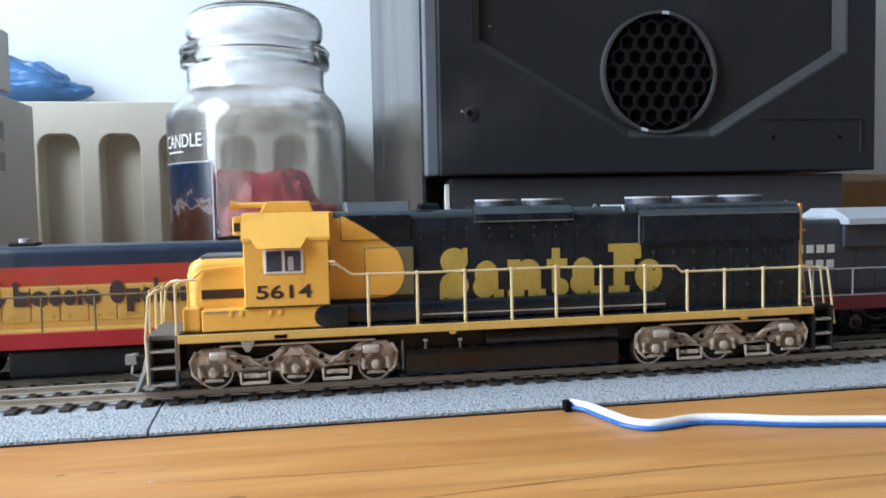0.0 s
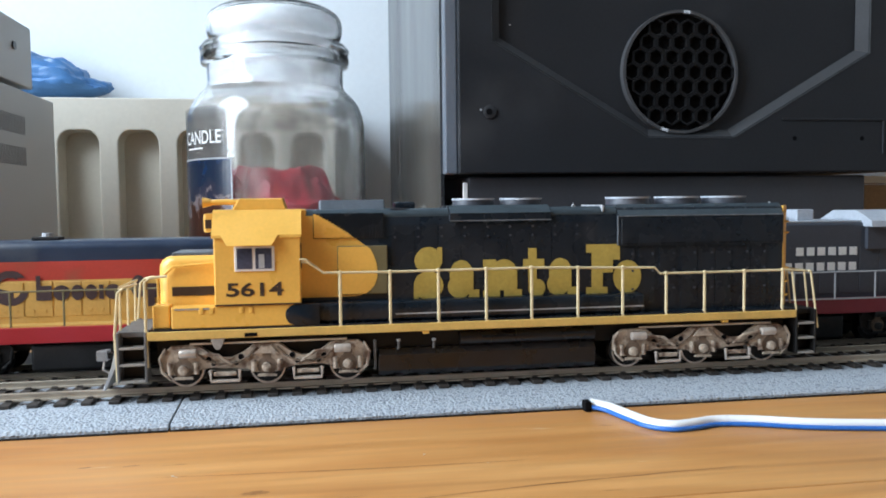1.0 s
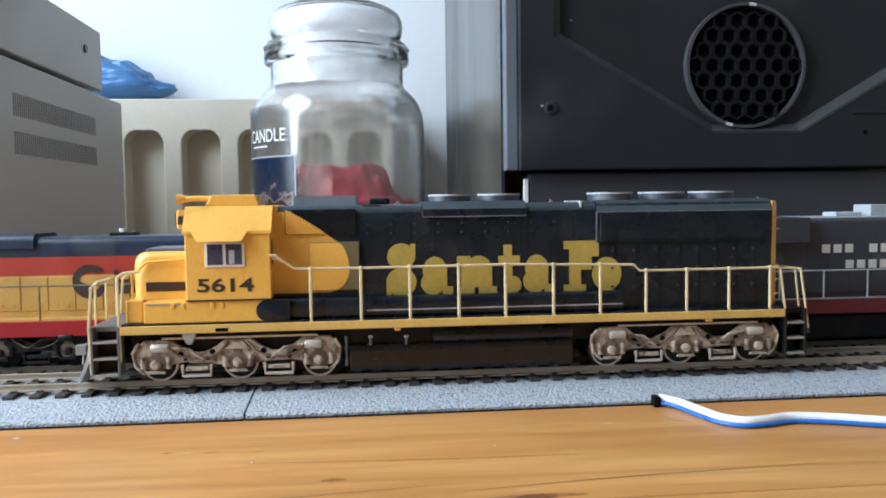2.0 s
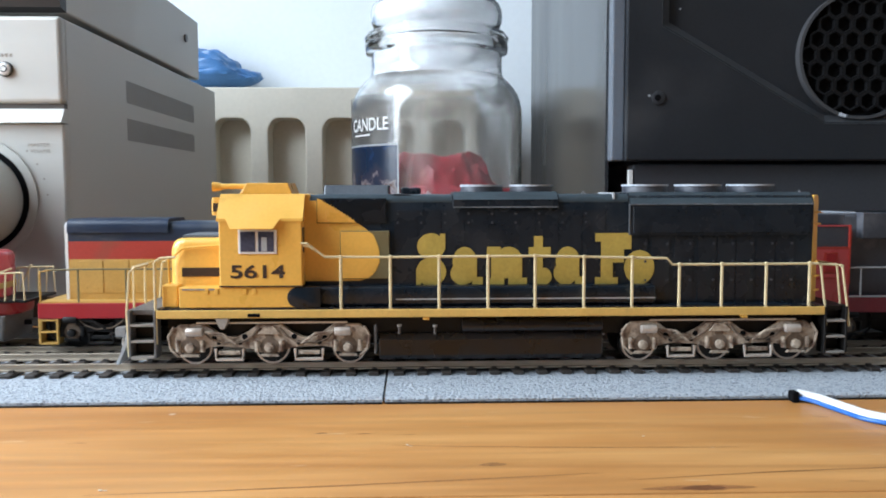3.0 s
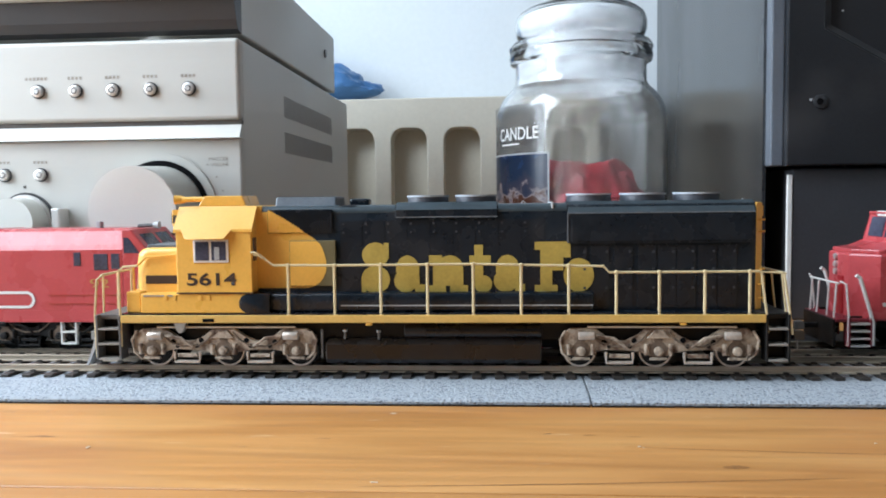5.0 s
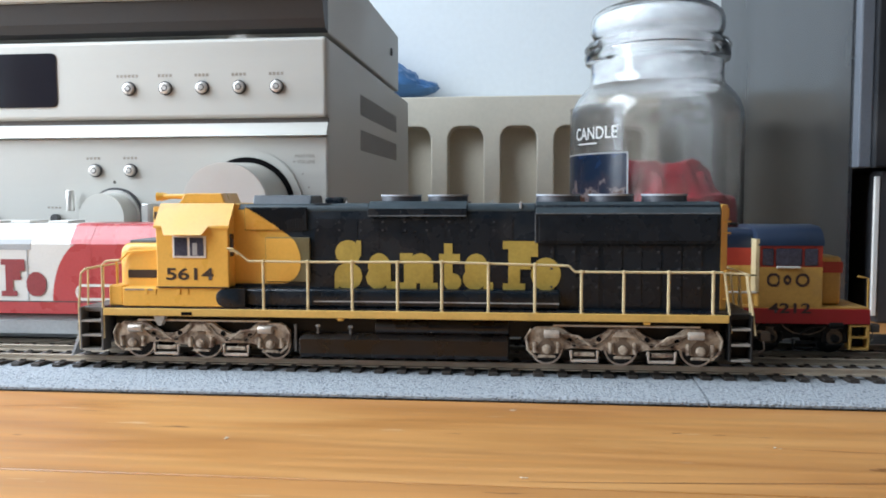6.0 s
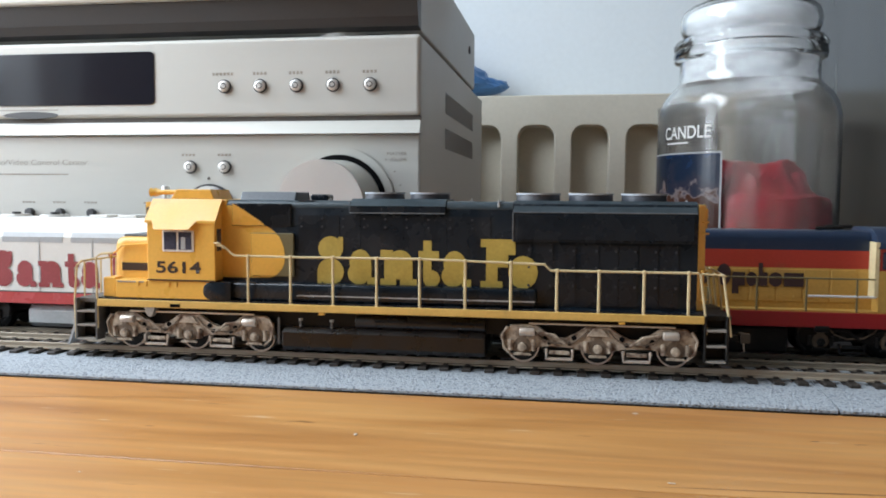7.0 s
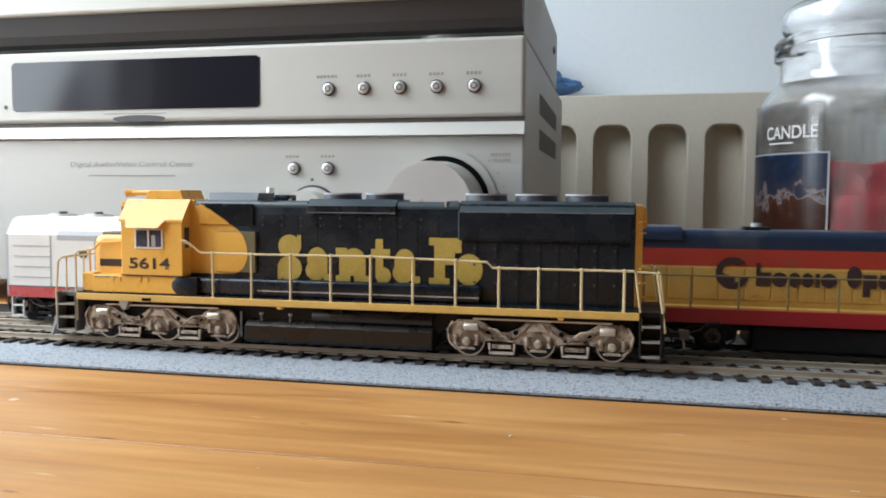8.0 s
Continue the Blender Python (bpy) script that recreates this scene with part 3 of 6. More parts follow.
for k in range(5):
    bx = -26.0 - 20.1 * k
    btn = part("button", Y((bx, 124.5), 3.0, -2.2, 1, "y", 24, bev=0.5), CHROME, receiver, smooth=True)
    part("button_ring", Y((bx, 124.5), 3.7, -0.7, 1, "y", 24), DARK_METAL, btn)
    part("button_groove", Y((bx, 124.5), 1.7, -2.3, -2.1, "y", 16), DARK_METAL, btn)
    part("button_centre", Y((bx, 124.5), 1.15, -2.45, -2.2, "y", 16), CHROME, btn)
    legend(btn, bx, 7 if k == 4 else 4.2, -0.12, 130.4, 1.6)
for bx in (-107.0, -126.8):
    btn = part("button", Y((bx, 81.5), 2.9, -2.2, 1, "y", 24, bev=0.5), CHROME, receiver, smooth=True)
    part("button_ring", Y((bx, 81.5), 3.6, -0.4, 1, "y", 24), DARK_METAL, btn)
    part("button_groove", Y((bx, 81.5), 1.6, -2.3, -2.1, "y", 16), DARK_METAL, btn)
    part("button_centre", Y((bx, 81.5), 1.1, -2.45, -2.2, "y", 16), CHROME, btn)
    legend(btn, bx, 5.2 if bx < -110 else 4.2, 0.36, 87.4, 1.4)
for bx in (-132.0, -150.0, -186.0, -205.0, -224.0):
    part("small_button", Y((bx, 56), 2.4, -2.2, 1, "y", 16, bev=0.4), DARK_METAL, receiver)
    legend(receiver, bx, 5, 0.36, 61.2, 1.1)
knob = part("volume_knob", Y((-43, 62), 21.8, -33, 0, "y", 72, r2=23.2, bev=1.2), KNOB, receiver, "large brushed volume knob", smooth=True)
part("knob_groove", Y((-43, 62), 26.0, -0.9, 1, "y", 72), VOID, knob)
part("knob_ring", Y((-43, 62), 30.0, -0.6, 1, "y", 72, bev=0.5), SILVER, knob, smooth=True)
part("knob_rim", Y((-43, 62), 22.15, -32.4, -30.8, "y", 72, bev=0.5), CHROME, knob, "bright turned rim", smooth=True)
part("selector_knob", Y((-116, 57), 12.3, -15, 0, "y", 48, r2=12.6, bev=1.2), KNOB, receiver, "small selector knob", smooth=True)
part("selector_ring", Y((-116, 57), 14.2, -1.6, 1, "y", 48, bev=0.4), CHROME, receiver, smooth=True)
part("selector_groove", Y((-116, 57), 15.4, -0.2, 1, "y", 48), DARK_METAL, receiver)
part("toggle", Y((-139, -4.5), 2.1, 60, 71, "z", 16, bev=0.5), CHROME, receiver, smooth=True)
part("pointer_dot", Y((-116.4, 75.3), 0.9, 0.2, 1, "y", 10), INK, receiver)
part("toggle", B(-97.5, -93, -9, 1, 52, 64, bev=0.8), CHROME, receiver)
part("thumb_notch", prism(bmesh.new(), arc(-222, 110.2, 17, 2.0, 0, 360, 30)[:-1], "y", -0.35, 0.6), DARK_METAL, receiver, "shallow dark thumb notch")
for k in range(4):
    an = radians(4 + 13 * k)
    part("volume_tick", Y((-43 + 34.5 * math.cos(an), 62 + 34.5 * math.sin(an)), 0.5, 0.36, 1, "y", 8), FAINT, receiver)
words("legend", "MASTER", FAINT, receiver, -17, -6.5, 87.6, 89.4, 0.38)
words("legend", "VOLUME", FAINT, receiver, -16, -6.5, 84.6, 86.4, 0.38)
words("legend", "Digital Audio/Video Control Center", FAINT, receiver, -268, -188, 81.6, 85.6, 0.38)
part("legend_bar", B(-256, -200, 0.36, 0.6, 77.0, 77.8), FAINT, receiver)
part("legend_bar", B(-245, -205, -0.12, 0.2, 112.8, 113.4), FAINT, receiver)
part("power_dot", Y((-311, 118), 1.3, -0.3, 1, "y", 12), INK, receiver)
for z0, z1 in ((118, 131), (96, 109)):
    for k in range(50):
        part("vent_slot", B(-0.4, 0.12, 86 + k * 2.8, 87.5 + k * 2.8, z0, z1), VENT_GREY, receiver)
for fx in (RW + 40, -40):
    for fy in (40, 250):
        part("foot", Y((fx, fy), 18, 0, 14, "z", 24), DARK_METAL, receiver)

player = thing("disc_player", "grey and black disc player standing on the receiver", "player", at=(-0.163, 0.126, 0.1500))
part("body", B(-430, 0, 10, 248, 4, 49, bev=1.0), SILVER_SIDE, player, "grey sheet metal case")
part("fascia", P([(1.5, 10), (4, 5.5), (10, 4), (10, 48), (1, 48), (-1.5, 20)], "x", -430, 0.4), FASCIA_DARK, player, "dark curved front")
part("fascia_lip", B(-430, 0.4, -5, 10, 20.5, 49, bev=1.6), SILVER, player, "pale upper front strip")
part("foot", Y((-44, 24), 15, 0, 4, "z", 28), SILVER, player)
part("foot", Y((-386, 24), 15, 0, 4, "z", 28), SILVER, player)
part("foot", Y((-44, 220), 15, 0, 4, "z", 28), DARK_METAL, player)
part("foot", Y((-386, 220), 15, 0, 4, "z", 28), DARK_METAL, player)
part("screw", Y((212, 30), 3, 0, 1.2, "x", 14), DARK_METAL, player)

# ---- the computer tower and the box beneath it ----
tower = thing("computer_tower", "black computer tower with round honeycomb fan vent", "computer", at=(0, 0.145, 0.0805))
part("side_plate", B(111.2, 113, 12.6, 298, -80.5, 369.5), CASE_GREY, tower, "dull metal side sheet")
part("chassis", B(112, 374, 12, 298, 1, 370, bev=1), CASE_GREY, tower, "dull galvanised metal case")
part("edge_strip", B(112.2, 119, 3.5, 12, 1, 370, bev=0.8), CASE_EDGE, tower)
part("side_panel", P([(119, 370), (119, 1), (376, 1), (376, 370), (357, 370), (357, 68), (274, 20), (224, 20), (137, 70), (137, 370)], "y", 0, 9, bev=0.9), CASE_BLACK, tower, "black plastic side panel with a stepped outline")
part("inner_panel", B(120, 375, 5, 11.5, 2, 369), CASE_BLACK, tower)
rim = [(137, 370), (137, 70), (224, 20), (274, 20), (357, 68), (357, 370)]
lip = [(142, 370), (142, 73), (225.5, 25), (272.5, 25), (350.5, 70.5), (350.5, 370)]
bm = bmesh.new()
for (p, q), (u, w) in zip(zip(rim, rim[1:]), zip(lip, lip[1:])):
    bm.faces.new([bm.verts.new((x, y, z)) for (x, z), y in ((p, -0.3), (q, -0.3), (w, 4.4), (u, 4.4))])
    bm.faces.new([bm.verts.new((x, y, z)) for (x, z), y in ((p, -0.3), (q, -0.3), (q, 4), (p, 4))])
bmesh.ops.remove_doubles(bm, verts=bm.verts, dist=0.001)
part("panel_step", bm, RIDGE, tower, "sloping step round the sunken panel, lightened for the light it catches")
VX, VZ, VR = 243.2, 56.0, 33.5
vent = part("fan_vent", Y((VX, VZ), VR - 0.6, 4.3, 6, "y", 48), VOID, tower, "round honeycomb fan vent")
bm = bmesh.new()
for i in range(64):
    a, b = 2 * math.pi * i / 64, 2 * math.pi * (i + 1) / 64
    prism(bm, [(VX + r * math.cos(t), VZ + r * math.sin(t)) for r, t in ((VR, a), (VR, b), (VR - 1.6, b), (VR - 1.6, a))], "y", 0.6, 5)
bmesh.ops.remove_doubles(bm, verts=bm.verts, dist=0.001)
part("vent_ring", bm, DARK_METAL, vent, smooth=True)
bm = bmesh.new()
HEX = 9.2
for r in range(-5, 6):
    for c in range(-5, 6):
        hx, hz = VX + (c + 0.5 * (r % 2)) * HEX, VZ + r * HEX * 0.866
        if math.hypot(hx - VX, hz - VZ) > VR - 3.5:
            continue
        for k in range(6):
            a, b = radians(60 * k + 30), radians(60 * k + 90)
            q = [(hx + rr * math.cos(t), hz + rr * math.sin(t)) for rr, t in ((5.25, a), (5.25, b), (4.1, b), (4.1, a))]
            if all(math.hypot(x - VX, z - VZ) < VR - 1.2 for x, z in q):
                prism(bm, q, "y", 1.6 + 0.02 * ((r + 2 * c) % 3), 4.1)
part("honeycomb", bm, VENT_BLACK, vent)
for sx, sz, sr in ((135.8, 33.4, 3.6),):
    part("screw_boss", Y((sx, sz), sr, -0.8, 2, "y", 24, bev=0.5), CASE_BLACK, tower, smooth=True)
    part("screw_hole", Y((sx - 0.6, sz), 1.7, -1.0, 1, "y", 14), VOID, tower)
for q in ((303, 367, 30, 31.2), (365.8, 367, 11.2, 30)):
    part("recess_rib", B(q[0], q[1], -0.8, 1, q[2], q[3], bev=0.25), CASE_BLACK, tower)
for sx in (311, 353):
    part("screw_hole", Y((sx, 20), 1.3, -0.25, 1, "y", 12), VOID, tower)
part("scratch_mark", Y((131, 34.5), 0.7, -0.2, 1, "y", 8), PALE_GREY, tower)
part("scratch_mark", Y((148, 80), 0.5, 4.7, 5.2, "y", 8), PALE_GREY, tower)

base = thing("black_box", "low black metal box under the computer tower", "box", at=(0, 0.152, 0))
part("body", B(125, 361, 0, 288, 0, 80, bev=1.2), BOX_GREY, base)
part("edge_trim", B(122.3, 124.9, -0.6, 1.5, 4, 77, bev=0.4), WARM_WHITE, base, "bright upright edge trim")

carton = thing("carton", "brown cardboard carton beside the computer tower", "carton", at=(0.47, 0.31, 0))
part("carton_body", B(-84, 90, -70, 90, 0, 76, bev=1.5), CARD, carton)
part("flap", P([(-70, 77), (-70, 76.2), (92, 86), (92, 87)], "x", -84, 88), CARD, carton)

# ---- the candle jar ----
jar = thing("candle_jar", "clear glass candle jar with lid and used red wax", "candle", at=(0.0222, 0.226, 0))
outer = [(0, 0), (45, 0), (50.4, 2.5), (52.4, 8), (52.4, 110), (52.2, 115), (51.4, 119.5), (49.8, 124), (47.4, 128), (44.4, 131.4), (41.6, 134), (40.2, 136.5), (40, 139.5), (40, 148), (43.3, 149.5), (43.8, 152), (43.4, 155)]
inner = [(41.8, 155), (38.8, 150), (38.6, 137), (40.2, 132.8), (43.2, 129.8), (46.2, 126.4), (48.3, 122.8), (49.8, 118.8), (50.6, 114.6), (50.8, 109.6), (50.8, 12), (46, 7), (0, 6)]
part("vessel", lathe(bmesh.new(), outer + inner), GLASS, jar, "clear glass vessel", smooth=True).visible_shadow = False
dome = lambda r, z, k: [(r + k * math.cos(radians(a)), z + 2 * k * math.sin(radians(a))) for a in (-50, -25, 0, 25, 50)]
lid_out = [(36.4, 150.5), (36.4, 155.6), (43.5, 156.2), (44, 158), (42.5, 160.5), (38.0, 162.2), (37.0, 164)] + dome(36, 171.5, 4.2) + [(35, 181), (26, 184.6), (12, 186.4), (0, 186.8)]
lid_in = [(0, 184.8), (12, 184.4), (25, 182.6), (33, 179.4)] + dome(34.3, 171.5, 3.8)[::-1] + [(34.6, 164), (34.6, 150.5), (36.4, 150.5)]
bm = lathe(bmesh.new(), lid_out + lid_in)
bmesh.ops.remove_doubles(bm, verts=bm.verts, dist=0.0005)
part("lid", bm, GLASS, jar, "domed hollow glass lid", smooth=True).visible_shadow = False
part("waxy_film", lathe(bmesh.new(), [(50.3, 20), (50.3, 109.5), (50.0, 114.5), (49.2, 118.5), (47.7, 122.5), (45.6, 126), (42.6, 129.4)]), FILM, jar, "cloudy wax film on the inside", smooth=True)
# two pale sheets stand in for white reflections in the glass
part("reflection_film", lathe(bmesh.new(), [(38.2, 134), (38.2, 149)]), HAZE, jar, "cloudy haze put in for bright reflections in the neck", smooth=True)
part("reflection_film", lathe(bmesh.new(), [(34.2, 151), (34.2, 164)] + [(r - 0.4, z) for r, z in dome(34.3, 171.5, 3.4)] + [(32, 179), (24, 182.0), (12, 183.8), (3, 184.2)]), HAZE, jar, "cloudy haze put in for bright reflections in the lid", smooth=True)
part("wax_residue", lathe(bmesh.new(), [(49.6, 114.8), (48.7, 118.8), (47.2, 122.6), (45.0, 126)]), RESIDUE, jar, "brown ring of wax residue", smooth=True)
bm = lathe(bmesh.new(), [(0, 7.2), (42, 8.2), (47.5, 12), (49.4, 40), (49.4, 62), (48, 67)] + [(45 - 2.5 * k, 68.5) for k in range(18)] + [(0, 68.5)], n=96)
for v in bm.verts:
    if v.co.z > 60:
        q = v.co * 0.06
        lump = 4 * noise.noise(q) + 3 * noise.noise(q * 1.8) + 1.2 * noise.noise(q * 4)
        ragged = 4.5 * noise.noise(q * 3.1 + Vector((5, 1, 0)))
        far = math.hypot((v.co.x + 3) / 1.1, v.co.y + 6) + ragged
        block = max(0.0, min(1.0, (39 - far) / 15.0))
        v.co.z += lump * 0.7 + 20 * block * block * (3 - 2 * block) * (1 - 0.14 * abs(noise.noise(q * 2.2 + Vector((9, 3, 2)))))
        v.co.x *= 0.985
        v.co.y *= 0.985
part("wax", bm, WAX, jar, "broken red wax", smooth=True)


def round_jar(bm, r, z_min=None):
    """Bends a flat upright sheet (x as arc length from the front, z up) round the jar."""
    for v in bm.verts:
        a = v.co.x / r
        depth = v.co.y
        v.co = Vector((math.sin(a) * (r + depth), -math.cos(a) * (r + depth), v.co.z))
    return bm


def sheet_on_jar(x0, x1, z0, z1, lift, n=24):
    bm = bmesh.new()
    cols = [[bm.verts.new((x0 + (x1 - x0) * i / n, lift, z)) for z in (z0, z1)] for i in range(n + 1)]
    for a, b in zip(cols, cols[1:]):
        bm.faces.new((a[0], b[0], b[1], a[1]))
    return round_jar(bm, 52.4)


part("picture_label", sheet_on_jar(-88, -24, 34, 91.6, 0.15), LABEL, jar, "small printed picture of a candle-lit scene")
part("label_border", sheet_on_jar(-88, -23, 91.6, 92.5, 0.2), PALE_GREY, jar)
part("label_border", sheet_on_jar(-24, -23, 34, 91.6, 0.2, 2), PALE_GREY, jar)
part("label_backing", sheet_on_jar(-88, -26, 92.6, 121, 0.12), SMOKE, jar, "smoky see-through label backing")
cu = words("printed_word", "CANDLE", WHITE_INK, jar, -64.5, -29.6, 100.4, 107.8, 0.25, weight=0.012)
for v in cu.data.vertices:
    a = v.co.x / 0.0524
    v.co = Vector((math.sin(a) * 0.05268, -math.cos(a) * 0.05268, v.co.z))
part("printed_rule", sheet_on_jar(-62, -44, 97.6, 98.5, 0.2, 6), WHITE_INK, jar)

# ---- the loose cable ----
cable = thing("cable", "flat white and blue two-core cable on the table", "cable", at=(0, 0, 0))
way = [(128.5, -28.0), (131, -29.5), (134, -33), (136.5, -42), (139, -50), (144, -54.3), (151, -54), (159.5, -52), (170.5, -54.5), (185, -60.5), (209, -66.5), (240, -74), (290, -88), (360, -110), (450, -150), (520, -230), (540, -340), (540, -460)]


def smooth_way(pts, off, z):
    out = []
    for i in range(len(pts) - 1):
        p0, p1, p2, p3 = (Vector(pts[max(0, min(len(pts) - 1, i + k))]) for k in (-1, 0, 1, 2))
        for s in range(6):
            t = s / 6
            q = 0.5 * ((2 * p1) + (p2 - p0) * t + (2 * p0 - 5 * p1 + 4 * p2 - p3) * t * t + (3 * p1 - p0 - 3 * p2 + p3) * t ** 3)
            d = (0.5 * ((p2 - p0) + 2 * (2 * p0 - 5 * p1 + 4 * p2 - p3) * t + 3 * (3 * p1 - p0 - 3 * p2 + p3) * t * t)).normalized()
            out.append((q.x - d.y * off, q.y + d.x * off, z))
    return out


rise = lambda pts, h: [(x, y, z + h * max(0, 1 - i / 14)) for i, (x, y, z) in enumerate(pts)]
part("white_core", W(rise(smooth_way(way, 0.75, 1.5), 0.9), 1.5, 10), WHITE_WIRE, cable, smooth=True)
part("blue_core", W(rise(smooth_way(way, -1.1, 0.75), 0.9), 0.7, 10), BLUE_WIRE, cable, smooth=True)
part("end_plug", B(126.6, 128.8, -30.2, -26.6, 0, 3.4, bev=0.4), VOID, cable, "black cut end")

CRUMBS = [(-141.0, -73.0), (-59.0, -96.0), (8.0, -67.0), (9.0, -68.0), (71.0, -62.0), (86.0, -72.0), (-58.0, -96.0), (-141.0, -72.0), (-198.0, -113.0), (-271.0, -97.0), (-141.0, -72.0), (-59.0, -96.0)]
crumbs = bmesh.new()
for x, y in CRUMBS:
    r = random.uniform(0.16, 0.34)
    m = bmesh.ops.create_icosphere(crumbs, subdivisions=1, radius=r)
    for v in m["verts"]:
        v.co = Vector((v.co.x * 1.7 * random.uniform(0.8, 1.2) + x, v.co.y * random.uniform(0.7, 1.1) + y, max(0.0, v.co.z * 0.5 + 0.2)))
tagged(part("crumbs", crumbs, CRUMB), "pale crumbs and dust specks scattered on the table", "crumbs", kind="stuff")

# ---- the tracks ----
RAIL_TOP, RAIL_TOP_REAR, FRONT_Y, REAR_Y = 7.2, 4.6, 11.0, 56.0
TIES = 186


def foam_strip(x0, x1):
    strip = thing("foam_underlay", "speckled blue-grey foam strip under the front track", "underlay", at=(0, 0, 0), group="foam strips")
    # black sheet stands in for shade below the foam and behind the rear track
    part("shade_sheet", P([(-26.9, 0.02), (116, 0.02), (116, 0.5), (-26.9, 0.5)], "x", x0, x1), SOOT_BLACK, strip, "thin dark sheet put in for the shade under the tracks")
    part("strip", P([(-26.3, 0.5), (36, 0.5), (35, 3.5), (-5.5, 3.5), (-25.2, 2.1), (-26.3, 1.3)], "x", x0, x1), FOAM, strip)
    return strip


foam_strip(-790, -0.35)
foam_strip(0.35, 850)


def rail_shape(top):
    return [(-1.1, top - 2.5), (1.1, top - 2.5), (1.1, top - 2.0), (0.35, top - 1.8), (0.35, top - 0.8), (0.55, top - 0.6), (0.55, top - 0.1), (0.4, top), (-0.4, top), (-0.55, top - 0.1), (-0.55, top - 0.6), (-0.35, top - 0.8), (-0.35, top - 1.8), (-1.1, top - 2.0)]


def railway_track(y, top, label):
    track = thing("railway_track", label, "track", at=(-0.025, y * MM, 0), group="model tracks")
    for side in (-8.8, 8.8):
        part("rail", P([(side + a, b) for a, b in rail_shape(top)], "x", -755, 760), RAIL, track, "tarnished metal rail")
    bm = B(-1.75, 1.75, -15, 15, top - 4.5, top - 2.5, bev=0.25, seg=1)
    for side in (-8.8, 8.8):
        box(bm, -0.9, 0.9, side - 1.9, side + 1.9, top - 2.51, top - 1.9)
    tie = part("tie", bm, TIE, track)
    tie.location.x = -0.750
    for k in range(1, TIES):
        t = new("tie", tie.data)
        t.parent, t.location.x = track, -0.750 + k * 0.0082 + random.uniform(-0.0002, 0.0002)
        t.rotation_euler.z = random.uniform(-0.01, 0.01)
    return track


railway_track(FRONT_Y, RAIL_TOP, "front model railway track with dark brown ties")
railway_track(REAR_Y, RAIL_TOP_REAR, "rear model railway track with dark brown ties")

# ---- model engines: shared parts ----
def mirrored(pts):
    return pts + [(-x, z) for x, z in reversed(pts)]


def side_frame(style):
    """The outline of a three-axle truck's side frame, from its middle outwards."""
    top = [(0, 14.3), (4, 14.3), (7.5, 11.6), (11, 9.6), (15.5, 9.6), (19, 12.6), (21.5, 14.4), (30, 14.2), (33, 11.8), (33.2, 7)]
    low = [(32.0, 6.0), (29.2, 4.8), (23.4, 4.8), (20.6, 6.8), (17, 7.0), (9, 7.0), (5.6, 6.4), (3.2, 4.8), (0, 4.8)]
    half = top + low
    return half + [(-x, z) for x, z in reversed(half[1:-1])]


